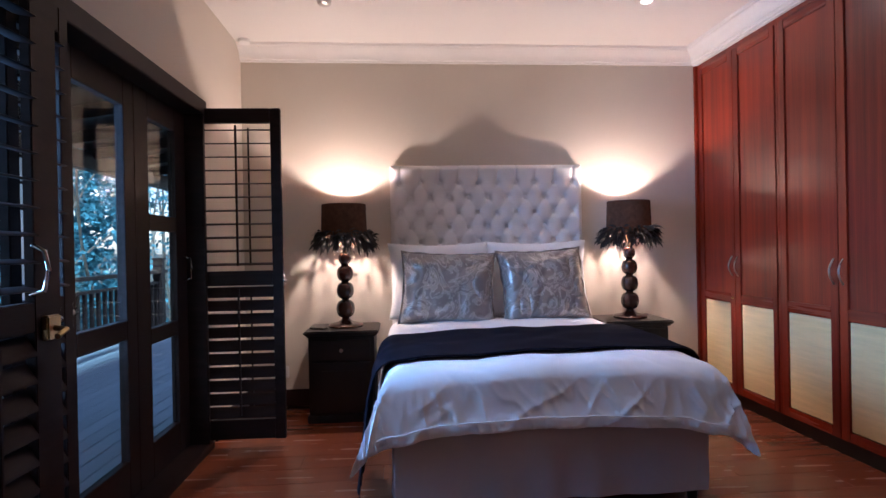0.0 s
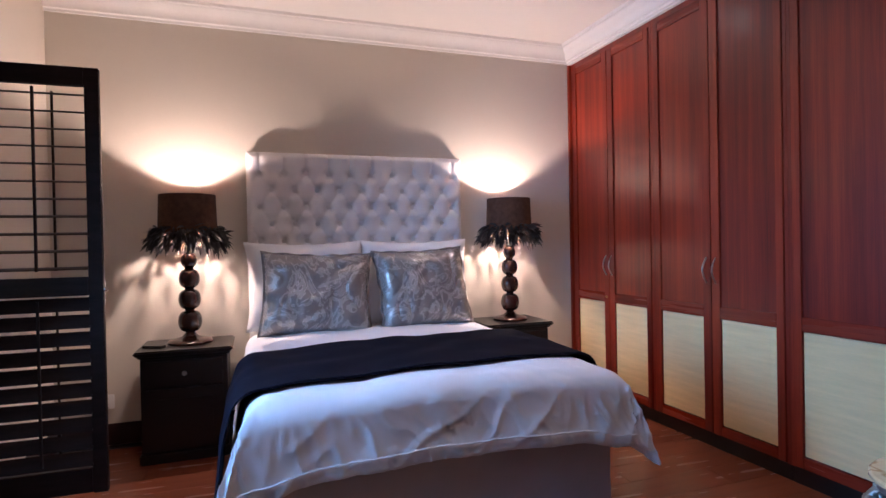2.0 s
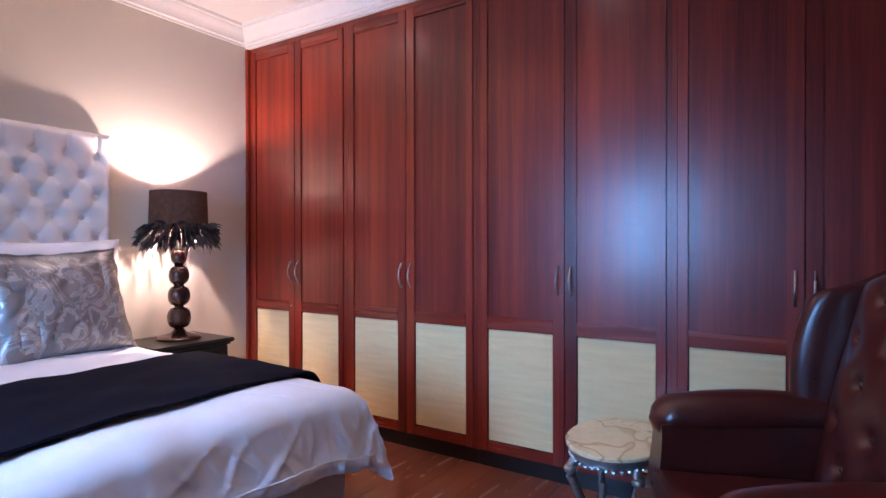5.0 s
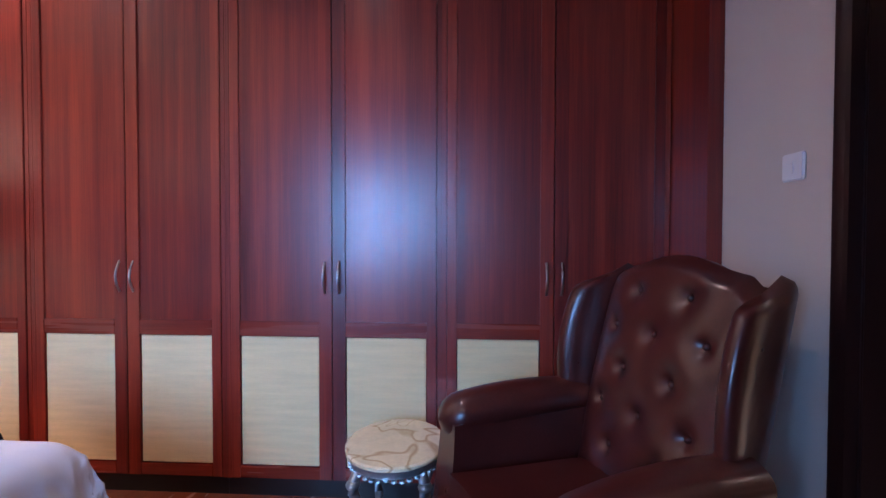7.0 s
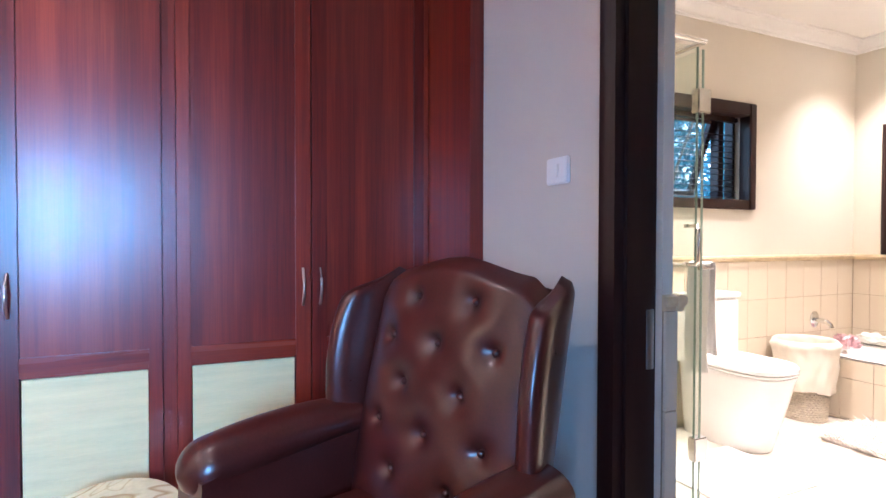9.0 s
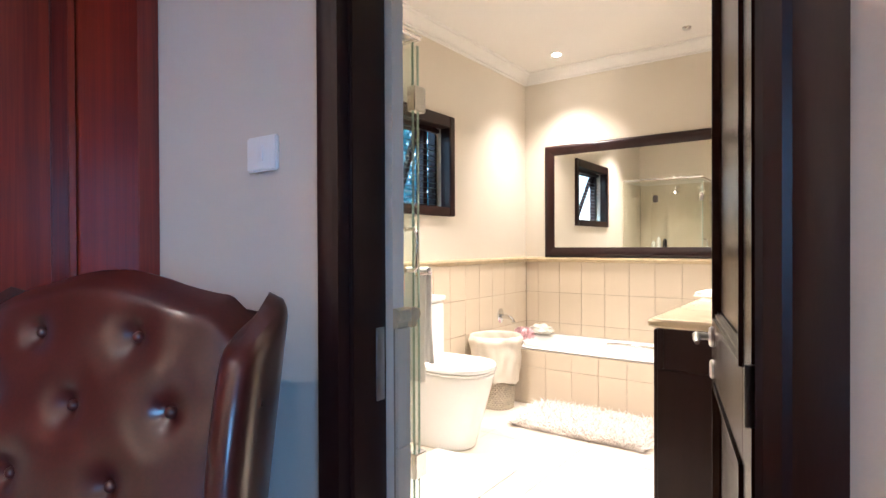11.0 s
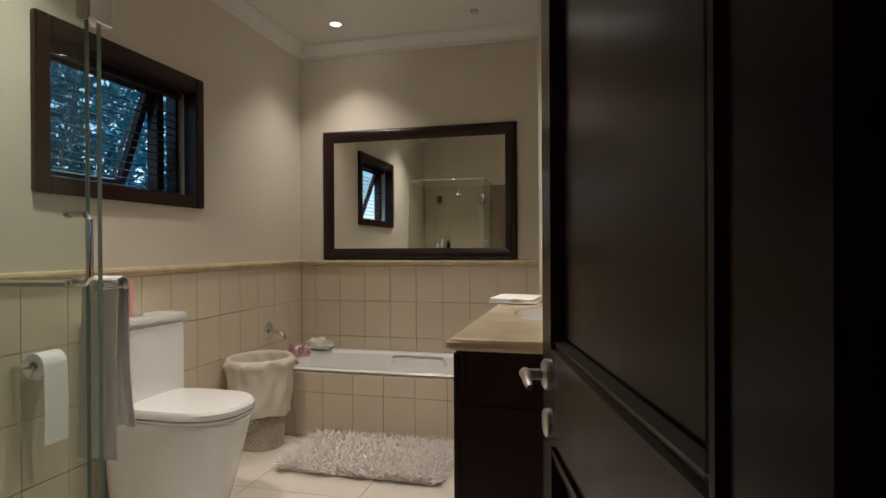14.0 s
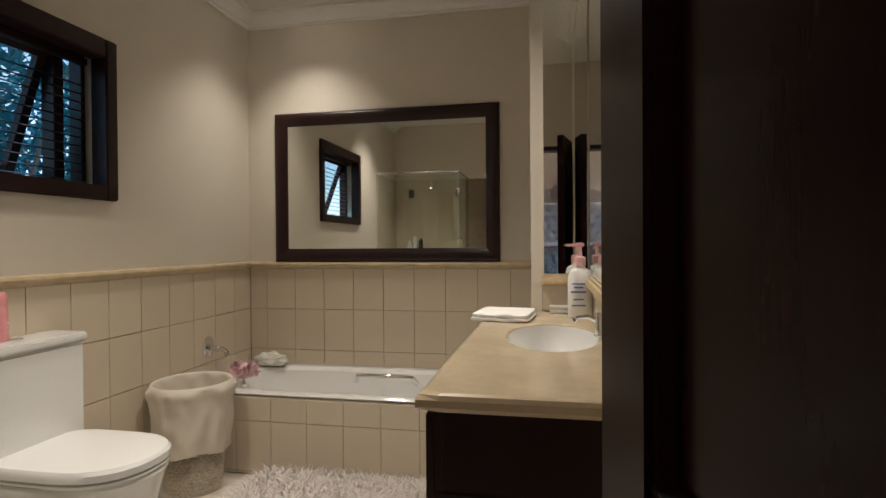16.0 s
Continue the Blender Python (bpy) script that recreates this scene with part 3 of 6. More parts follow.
def wardrobe(y1, y0):
    """One two-door unit, from y0 to y1, its doors facing -x; the origin is at its foot."""
    w = y1 - y0
    root = thing("wardrobe", pose(XE, (y0 + y1) / 2, 0), "built-in red mahogany wardrobe with grasscloth lower panels", "wardrobe", "wardrobes along the wall")
    part("carcass", boxed(0.024, 0.60, -w / 2 + 0.001, w / 2 - 0.001, 0.085, HB - 0.012), MAHOG, root)
    part("plinth", boxed(0.012, 0.59, -w / 2 + 0.001, w / 2 - 0.001, 0, 0.083), BLACKWOOD, root)
    bm = boxed(-0.006, 0.022, -w / 2, -w / 2 + 0.022, 0.085, HB - 0.012, 0.002)
    box(bm, -0.006, 0.022, w / 2 - 0.022, w / 2, 0.085, HB - 0.012, 0.002)
    box(bm, -0.006, 0.022, -w / 2 + 0.022, w / 2 - 0.022, HB - 0.045, HB - 0.012, 0.002)
    part("face_frame", bm, MAHOG, root)
    for s in (1, -1):
        a, b = 0.002, w / 2 - 0.024
        lo, hi = (a, b) if s == 1 else (-b, -a)
        z0, z1, r0, r1 = 0.09, HB - 0.048, 0.762, 0.832
        s0, s1 = (0.060, 0.044) if s == 1 else (0.044, 0.060)
        bm = boxed(-0.012, 0.012, lo, lo + s0, z0, z1, 0.002)
        box(bm, -0.012, 0.012, hi - s1, hi, z0, z1, 0.002)
        door = part("door", bm, MAHOG, root)
        for ra, rb in ((r0, r1), (z1 - 0.06, z1), (z0, z0 + 0.058)):
            part("rail", boxed(-0.0115, 0.012, lo + s0, hi - s1, ra, rb, 0.002), MAHOG_H, door)
        part("upper_panel", boxed(-0.002, 0.008, lo + s0, hi - s1, r1, z1 - 0.06), MAHOG, door)
        bm = boxed(-0.004, 0.008, lo + s0 + 0.004, hi - s1 - 0.004, z0 + 0.062, r0 - 0.004, 0.002)
        part("lower_panel", bm, CANE, door, "cream grasscloth panel")
        y = s * 0.034
        pts = [(-0.012 - 0.03 * math.sin(math.pi * i / 12), y, 0.965 + 0.145 * i / 12) for i in range(13)]
        bm = bmesh.new()
        tube(bm, pts, 0.0055, 8)
        part("handle", bm, STEEL, door, "curved brushed steel bow handle")
    return root


units = [wardrobe(a, b) for a, b in zip(EDGES, EDGES[1:])]
bm = bmesh.new()
lathe(bm, [(0.009, 0), (0.009, 0.004), (0.006, 0.005), (0.006, 0.012)], 14)
bmesh.ops.transform(bm, matrix=pose(-0.012, 0.03, 0.80, 0, -90), verts=bm.verts)
part("key_lock", bm, BRASS, units[0], "small brass lock")
bm = boxed(2.105, XE + 0.02, YS + 0.001, 0.498, 0, HB - 0.012, 0.002)
built("wardrobe_end_panel", bm, MAHOG, "dark mahogany closing panel beside the wardrobes", "panel")
bm = boxed(XE - 0.03, XE + 0.02, YN - 0.024, YN, 0, HB - 0.012, 0.002)
built("wardrobe_filler", bm, MAHOG, "mahogany scribe strip against the wall", "panel")

# ---- bed ----
BX0, BX1, BY0, BY1 = -0.03, 1.43, 2.52, 4.34
bed = thing("bed", pose(0, 0, 0), "double bed with white duvet and mauve valance base", "bed")


def valance(u, v):
    # round three sides of the base
    L1, L2 = BY1 - BY0, BX1 - BX0
    s = u * (2 * L1 + L2)
    wob = 0.008 * math.sin(s * 23 + 1.5 * math.sin(s * 5)) * (1 - v) + 0.006 * noise.noise(Vector((s * 7, v * 3, 1)))
    z = 0.075 + v * 0.325
    if s < L1:
        return Vector((BX0 - wob, BY1 - s, z))
    if s < L1 + L2:
        return Vector((BX0 + s - L1, BY0 - wob, z))
    return Vector((BX1 + wob, BY0 + s - L1 - L2, z))


bm = bmesh.new()
sheet(bm, valance, 240, 8)
part("valance", bm, VALANCE, bed, "mauve-grey gathered valance")
part("mattress", boxed(BX0 + 0.01, BX1 - 0.01, BY0 + 0.02, BY1, 0.39, 0.60, 0.05), LINEN, bed)
part("base", boxed(BX0 + 0.012, BX1 - 0.012, BY0 + 0.014, BY1, 0.075, 0.388, 0.01), VALANCE, bed)
for x in (BX0 + 0.08, BX1 - 0.06):
    for y in (BY0 + 0.06, BY1 - 0.1):
        bm = bmesh.new()
        lathe(bm, [(0.022, 0), (0.026, 0.074)], 14, x, y)
        part("leg", bm, BLACKWOOD, bed)

# headboard: buttoned panel
HX0, HX1, HZ0, HZ1 = -0.045, 1.488, 0.30, 1.862
BTN = []
nz_rows = 10
for r in range(nz_rows):
    z = HZ1 - 0.14 - r * 0.115
    n = 10 if r % 2 == 0 else 9
    for k in range(n):
        BTN.append(((HX0 + HX1) / 2 + (k - (n - 1) / 2) * 0.152, z))


def tuft(u, v):
    x, z = HX0 + u * (HX1 - HX0), HZ0 + v * (HZ1 - HZ0)
    d = min(math.hypot(x - bx, (z - bz) * 1.1) for bx, bz in BTN)
    # diamond folds between neighbouring buttons
    a = ((x - BTN[0][0]) / 0.152 + (z - BTN[0][1]) / 0.230)
    b = ((x - BTN[0][0]) / 0.152 - (z - BTN[0][1]) / 0.230)
    fa, fb = abs(a - round(a)), abs(b - round(b))
    fold = 0.006 * (math.exp(-(fa / 0.09) ** 2) + math.exp(-(fb / 0.09) ** 2))
    inside = z > HZ1 - 0.14 - 10 * 0.115
    e = min(x - HX0, HX1 - x, HZ1 - z)
    edge = 0.045 * (1 - min(1, e / 0.04)) ** 2
    top = HZ1 - z
    if top < 0.14:
        fold *= 0.8 if fa < 0.5 else 1
        k = (x - BTN[0][0]) / 0.152
        fold = 0.012 * math.exp(-((k - round(k)) / 0.07) ** 2)
    depth = 0.066 - 0.034 * math.exp(-(d / 0.022) ** 2) - 0.018 * math.exp(-(d / 0.055) ** 2) - (fold if inside else 0) - edge
    return Vector((x, YN - 0.03 - depth, z))


hb = thing("headboard", pose(0, 0, 0), "tall white deep-buttoned upholstered headboard behind the bed", "headboard")
bm = bmesh.new()
sheet(bm, tuft, 200, 190)
part("cushioned_front", bm, TUFT, hb)
part("headboard_frame", boxed(HX0 + 0.002, HX1 - 0.002, YN - 0.058, YN - 0.004, HZ0, HZ1 - 0.004, 0.01), TUFT, hb)
bmb = bmesh.new()
bmesh.ops.create_uvsphere(bmb, u_segments=10, v_segments=6, radius=0.011)
bme = mesh_of("button", bmb, TUFT)
for x, z in BTN:
    if z > 0.9:
        o = new("button", bme)
        o.parent = hb
        o.location = (x, YN - 0.03 - 0.014, z)


def bedtop(x, y):
    """Height of the soft top of the bed."""
    cx = (x - (BX0 + BX1) / 2) / ((BX1 - BX0) / 2)
    return 0.665 + 0.02 * (1 - cx * cx) + 0.012 * noise.noise(Vector((x * 4, y * 3, 5)))


def drape(s, half, lip, hang_out=0.05):
    """Across the bed: arc length s from the middle -> (x offset, drop) over a rounded edge."""
    a = abs(s)
    sg = 1 if s > 0 else -1
    if a < half:
        return sg * a, 0.0
    r = 0.09
    q = a - half
    arc = r * math.pi / 2
    if q < arc:
        t = q / r
        return sg * (half + r * math.sin(t)), r * (1 - math.cos(t))
    return sg * (half + r + hang_out * (q - arc)), r + (q - arc)


def duvet(u, v):
    # u across, v from the head (0) to the hanging foot edge (1)
    cx, half = (BX0 + BX1) / 2, (BX1 - BX0) / 2 - 0.05
    span = half + 0.40
    s = (u * 2 - 1) * span
    x, drop = drape(s, half, 0, 0.20)
    L = 1.90
    q = v * L
    y_edge = BY0 + 0.04
    head = 4.10
    flat = head - y_edge
    if q < flat:
        y, d2 = head - q, 0.0
    else:
        e = q - flat
        r = 0.10
        if e < r * math.pi / 2:
            y, d2 = y_edge - r * math.sin(e / r), r * (1 - math.cos(e / r))
        else:
            y, d2 = y_edge - r - 0.10 * (e - r * math.pi / 2), r + (e - r * math.pi / 2)
    corner = max(0.0, drop - 0.03) * max(0.0, d2 - 0.02)
    dd = max(drop, d2) + 0.18 * min(drop, d2)
    lift = min(1.0, d2 * 4) * max(0.0, 1 - (abs(s) / half) ** 8)
    dd -= 0.03 * lift
    x += (1 if s > 0 else -1) * 0.25 * min(drop, d2)
    steep = min(1.0, (drop + d2) * 5)
    side = min(1.0, abs(s) / half)
    ridge = lambda px, py, pz, k: max(0.0, 1 - k * abs(noise.noise(Vector((px, py, pz)))))
    wr = 0.007 * noise.noise(Vector((u * 5, v * 4, 2))) - 0.005 * ridge(u * 5 + v * 2, v * 4 - u * 2, 7, 6) * v
    wr -= 0.005 * v * side * ridge(u * 11 - v * 6, v * 8 + u * 3, 17, 7)
    fold = 0.010 * steep * noise.noise(Vector((u * 10, v * 3 + u * 3, 1)))
    fold += 0.008 * steep * ridge(u * 13 + v * 8, v * 5 - u * 3, 23, 6) + 0.006 * steep * ridge(u * 29 - v * 14, v * 9 + u * 5, 41, 5)
    z = bedtop(cx + x, y) + 0.015 - dd + wr * (1 - 0.5 * steep)
    out = 1 if x > 0 else -1
    return Vector((cx + x + (fold * 0.8 * out if drop > 0.05 else 0), y - (fold if d2 > 0.03 else 0) - 0.012 * steep * noise.noise(Vector((u * 14, v * 9, 4))), max(z, 0.12)))


dv = thing("duvet", pose(0, 0, 0), "rumpled white cotton duvet hanging over the bed", "duvet")
bm = bmesh.new()
solid(bm, duvet, 220, 170, Vector((0, 0.006, -0.012)))
part("cover", bm, LINEN, dv)
bm = bmesh.new()
pts = []
for i in range(61):
    p = duvet(0.12 + 0.76 * i / 60, 0.985)
    pts.append(p + Vector((0, -0.008, 0.012)))
tube(bm, pts, 0.004, 6)
part("piping", bm, LINEN, dv)


def throw(u, v):
    cx, half = (BX0 + BX1) / 2, (BX1 - BX0) / 2 - 0.03
    left, right = half + 0.62, half + 0.42
    s = -left + u * (left + right)
    x, drop = drape(s, half + 0.015, 0, 0.10)
    skew = 0.10 * (s / half)
    y = 3.42 - v * 0.74 + skew * 0.5 - 0.22 * max(0, drop - 0.1) * (1 if s < 0 else 0.4)
    fold = 0.02 * min(1, drop * 4) * math.sin(v * 16 + 2 * u) + 0.008 * noise.noise(Vector((u * 12, v * 6, 3)))
    z = bedtop(cx + x, y) + 0.040 - drop + 0.008 * noise.noise(Vector((u * 14, v * 5, 9)))
    out = 1 if x > 0 else -1
    return Vector((cx + x + out * (0.02 + abs(fold)) * min(1, drop * 6), y, max(z, 0.10)))


bm = bmesh.new()
solid(bm, throw, 130, 30, Vector((0, 0, -0.010)))
single("throw_blanket", bm, NAVY, "dark navy woollen throw laid across the bed", "blanket")


def pillow_bm(w, h, t, pinch=0.10, seed=0, nu=36, crease=0.006):
    bm = bmesh.new()

    def f(sgn):
        def g(u, v):
            a, b = 2 * u - 1, 2 * v - 1
            prof = max(0.0, (1 - a ** 4) * (1 - b ** 4)) ** 0.45
            x = a * w / 2 * (1 - pinch * (1 - b * b) * 0.35 * abs(a))
            z = b * h / 2 * (1 - pinch * (1 - a * a) * 0.35 * abs(b))
            y = sgn * t / 2 * prof + 0.012 * prof * noise.noise(Vector((a * 2.5 + seed, b * 2.5, sgn)))
            q = noise.noise(Vector((a * 3.2 + seed, b * 1.8 - a, sgn + 4)))
            y -= sgn * crease * min(1, prof * 1.5) * max(0, 1 - 5 * abs(q)) * (0.3 + 0.7 * max(abs(a), abs(b)))
            return Vector((x, y, z))
        return g
    sheet(bm, f(1), nu, nu)
    sheet(bm, f(-1), nu, nu)
    bmesh.ops.remove_doubles(bm, verts=bm.verts, dist=0.0004)
    return bm


for i, (x, z, rz) in enumerate(((0.32, 0.93, 3), (1.06, 0.93, -3))):
    p = thing("pillow", pose(x, 4.20, z + 0.045, -14, 0, rz), "plump white cotton pillow against the headboard", "pillow", "white pillows")
    part("pillow_case", pillow_bm(0.78, 0.58, 0.17, 0.26, i * 3), LINEN, p)
for i, (x, y, z, rx, ry, rz) in enumerate(((0.36, 4.03, 0.925, -18, 2, -5), (1.06, 4.035, 0.93, -18, -2, 4))):
    p = thing("cushion", pose(x, y, z, rx, ry, rz), "silver-grey brocade scatter cushion with flanged edge", "cushion", "brocade cushions")
    w, h = (0.70, 0.55) if i == 0 else (0.66, 0.56)
    part("cushion_cover", pillow_bm(w - 0.03, h - 0.03, 0.21, 0.20, 11 + i * 5, 48, 0.016), BROCADE, p)
    bm = bmesh.new()
    solid(bm, lambda u, v: Vector(((u - 0.5) * w * (1 - 0.075 * (1 - (2 * v - 1) ** 2)), 0.010 * math.sin(u * 31 + v * 23) + 0.006 * math.sin(u * 12 - v * 17), (v - 0.5) * h * (1 - 0.075 * (1 - (2 * u - 1) ** 2)))), 44, 44, Vector((0, 0.006, 0)))
    part("flange", bm, FLANGE, p, "darker grey flat border")


# ---- bedside tables and lamps ----
def nightstand():
    root = thing("nightstand", Matrix(), "black lacquered bedside cabinet with moulded top", "nightstand", "bedside cabinets")
    part("body", boxed(-0.23, 0.23, -0.20, 0.20, 0.06, 0.60, 0.006), BLACKWOOD, root)
    part("plinth", boxed(-0.24, 0.24, -0.21, 0.20, 0, 0.06, 0.006), BLACKWOOD, root)
    bm = boxed(-0.245, 0.245, -0.215, 0.205, 0.602, 0.618, 0.006)
    box(bm, -0.262, 0.262, -0.232, 0.212, 0.618, 0.645, 0.009)
    part("top", bm, BLACKWOOD, root)
    d = part("drawer", boxed(-0.205, 0.205, -0.212, -0.198, 0.44, 0.585, 0.004), BLACKWOOD, root)
    bm = bmesh.new()
    lathe(bm, [(0.006, 0), (0.008, 0.012), (0.014, 0.02), (0.010, 0.028)], 14)
    bmesh.ops.transform(bm, matrix=pose(0, -0.212, 0.51, 90), verts=bm.verts)
    part("knob", bm, STEEL, d)
    d = part("door", boxed(-0.205, 0.205, -0.212, -0.198, 0.085, 0.425, 0.004), BLACKWOOD, root)
    part("door_panel", boxed(-0.15, 0.15, -0.217, -0.211, 0.14, 0.37, 0.004), BLACKWOOD, d)
    return root


ns = nightstand()
ns.matrix_basis = pose(-0.40, 4.20, 0)
copy_thing(ns, pose(1.775, 4.24, 0))


def table_lamp():
    root = thing("table_lamp", Matrix(), "turned bobbin table lamp with feather-trimmed brown shade", "lamp", "bedside lamps")
    prof = [(0.125, 0), (0.128, 0.012), (0.118, 0.022), (0.085, 0.03), (0.05, 0.04), (0.035, 0.052), (0.03, 0.062)]
    bm = bmesh.new()
    lathe(bm, prof, 36)
    part("foot", bm, TURNED, root)
    z = 0.062
    for r in (0.068, 0.064, 0.060, 0.046):
        bm = bmesh.new()
        p = [(0.022, z), (0.030, z + 0.006)] + [(max(0.024, r * math.sin(math.pi * (0.14 + 0.72 * i / 14))), z + 0.008 + r * 0.92 - r * 0.92 * math.cos(math.pi * i / 14)) for i in range(15)] + [(0.028, z + 0.012 + r * 1.84)]
        lathe(bm, p, 30)
        part("bobbin", bm, TURNED, root)
        z += 0.012 + r * 1.84
    bm = bmesh.new()
    tube(bm, [(0, 0, z), (0, 0, 0.738)], 0.012, 12)
    part("stem", bm, BRASS, root)
    bm = bmesh.new()
    lathe(bm, [(0.02, 0.735), (0.032, 0.775), (0.034, 0.80), (0.024, 0.835), (0.010, 0.845)], 18)
    ob = part("bulb", bm, BULB, root)
    ob.visible_shadow = False
    s0, s1 = 0.665, 0.90
    bm = bmesh.new()
    lathe(bm, [(0.168, s0), (0.160, s1), (0.156, s1), (0.164, s0), (0.168, s0)], 48, closed=False)
    part("shade", bm, SHADE, root, "dark brown gathered fabric drum shade")
    rng = random.Random(5)
    bm = bmesh.new()
    for k in range(520):
        a = rng.uniform(0, 2 * math.pi)
        z0 = rng.uniform(0.615, 0.70)
        rr = 0.165 + rng.uniform(-0.005, 0.02)
        L = rng.uniform(0.05, 0.10)
        out, dn = rng.uniform(0.2, 1.0), rng.uniform(-0.5, 1.1)
        side = rng.uniform(-0.5, 0.5)
        e, t = Vector((math.cos(a), math.sin(a), 0)), Vector((-math.sin(a), math.cos(a), 0))
        d = (e * out + t * side + Vector((0, 0, -dn))).normalized()
        p = e * rr + Vector((0, 0, z0))
        q = d.cross(Vector((rng.uniform(-1, 1), rng.uniform(-1, 1), rng.uniform(-1, 1)))).normalized()
        prev = None
        for i in range(5):
            s = i / 4
            c = p + d * L * s + Vector((0, 0, -0.035 * s * s))
            wd = 0.009 * math.sin(math.pi * min(1, 0.15 + 0.85 * s)) + 0.001
            cur = (bm.verts.new(c - q * wd), bm.verts.new(c + q * wd))
            if prev:
                bm.faces.new((prev[0], prev[1], cur[1], cur[0]))
            prev = cur
    ob = part("feather_trim", bm, FEATHER, root, "fluffy black feather fringe")
    bm = bmesh.new()
    for ring, n in ((0.150, 26), (0.11, 18), (0.07, 12)):
        for k in range(n):
            a = 2 * math.pi * k / n
            for i in range(3):
                bmesh.ops.create_icosphere(bm, subdivisions=1, radius=0.008, matrix=Matrix.Translation((ring * math.cos(a), ring * math.sin(a), 0.640 - i * 0.017 - (0.15 - ring) * 0.25)))
    tagged(part("bead_fringe", bm, CRYSTAL, root, "hanging clear crystal beads"), kind="stuff")
    return root


tl = table_lamp()
tl.matrix_basis = pose(LAMP_L[0], LAMP_L[1], 0.647)
copy_thing(tl, pose(LAMP_R[0], LAMP_R[1], 0.647, 0, 0, 40))
bm = boxed(-0.03, 0.03, -0.065, 0.065, 0, 0.014, 0.006)
single("remote_control", bm, BLACKWOOD, "small black remote control on the bedside cabinet", "remote", pose(-0.57, 4.10, 0.646, 0, 0, 60))


# ---- armchair ----
def armchair():
    """Faces +y locally, origin on the floor under the seat."""
    root = thing("wingback_armchair", Matrix(), "oxblood leather wingback armchair with deep-buttoned back", "armchair")
    rec = math.tan(radians(13))
    bw, z0, z1 = 0.305, 0.44, 1.175
    rows = []
    for r in range(6):
        z = 1.058 - r * 0.121
        n = 2 if r % 2 == 0 else 3
        for k in range(n):
            rows.append(((k - (n - 1) / 2) * (0.222 if n == 2 else 0.200), z))

    def back(u, v):
        x = (u * 2 - 1) * bw
        top = z1 - 0.05 * (1 - math.cos(math.pi * min(1, abs(x) / bw))) * 0.5 - 0.05 * max(0, abs(x) / bw - 0.82) / 0.18
        z = z0 + v * (top - z0)
        d = min(math.hypot(x - a, z - b) for a, b in rows)
        puff = 0.05 * (1 - (abs(x) / bw) ** 4) + 0.012 * math.sin(v * 3.1)
        dent = 0.020 * math.exp(-(d / 0.020) ** 2) + 0.012 * math.exp(-(d / 0.05) ** 2)
        edge = 0.06 * max(0, (v - 0.94) / 0.06) ** 2
        return Vector((x, -0.21 - (z - z0) * rec + puff - dent - edge, z))

    bm = bmesh.new()
    sheet(bm, back, 60, 80)
    bk = part("backrest", bm, LEATHER, root, "buttoned leather back")
    bm = bmesh.new()
    solid(bm, lambda u, v: Vector(((u * 2 - 1) * (bw - 0.025), -0.235 - (v * (z1 - z0)) * rec, z0 - 0.2 + v * ((z1 - 0.045 * (1 - math.cos(math.pi * min(1, abs(u * 2 - 1)))) * 0.8) - z0 + 0.2))), 24, 12, Vector((0, -0.05, -0.012)))
    part("back_shell", bm, LEATHER, root)
    bmb = bmesh.new()
    bmesh.ops.create_uvsphere(bmb, u_segments=12, v_segments=8, radius=0.0105)
    me = mesh_of("button", bmb, LEATHER)
    for a, b in rows:
        o = new("button", me)
        o.parent = bk
        o.location = (a, -0.21 - (b - z0) * rec + 0.05 * (1 - (abs(a) / bw) ** 4) + 0.012 * math.sin(3.1 * (b - z0) / (z1 - z0)) - 0.026, b)
    for s in (-1, 1):
        # wing: curls forward from the back's side
        def wing(u, v):
            z = 0.60 + v * 0.535
            by = -0.30 - (z - z0) * rec
            reach = 0.200 * (0.55 + 0.48 * math.sin(math.pi * min(1, 0.08 + v * 0.60)))
            cap = math.sqrt(max(0.0004, 1 - max(0, (v - 0.90) / 0.10) ** 2))
            a = 2 * math.pi * u
            al = math.copysign(abs(math.cos(a)) ** 0.6, math.cos(a))
            ac_ = math.copysign(abs(math.sin(a)) ** 0.8, math.sin(a))
            fx, fy = 0.62 - 0.20 * v, 1.0
            half = (reach / 2 + 0.02) * (0.45 + 0.55 * cap)
            th = 0.029 * cap * (1 + 0.35 * al)
            y = by + reach / 2 + al * half * fy
            x = bw + 0.012 + (al + 1) * half * fx * 0.5 + ac_ * th
            return Vector((s * x, y, z - 0.030 * (1 + al) * v ** 3))

        bm = bmesh.new()
        sheet(bm, wing, 36, 34, wrap=True)
        bmesh.ops.holes_fill(bm, edges=[e for e in bm.edges if e.is_boundary], sides=0)
        part("wing", bm, LEATHER, root)
        # arm: padded roll
        bm = bmesh.new()

        def arm(u, v):
            a = 2 * math.pi * u
            y = -0.26 + v * 0.53
            swell = 1.0 + 0.12 * math.sin(v * 3.0)
            close = math.sqrt(max(0.0, 1 - max(0, (v - 0.86) / 0.14) ** 2)) * 0.999 + 0.001
            z = 0.664 - 0.060 * v * v + (0.056 + 0.014 * v) * swell * close * math.sin(a)
            x = s * (0.375 + 0.025 * v) + 0.083 * swell * close * math.cos(a)
            return Vector((x, y, z))
        sheet(bm, arm, 28, 40, wrap=True)
        ar = part("arm", bm, LEATHER, root)
        bm = bmesh.new()
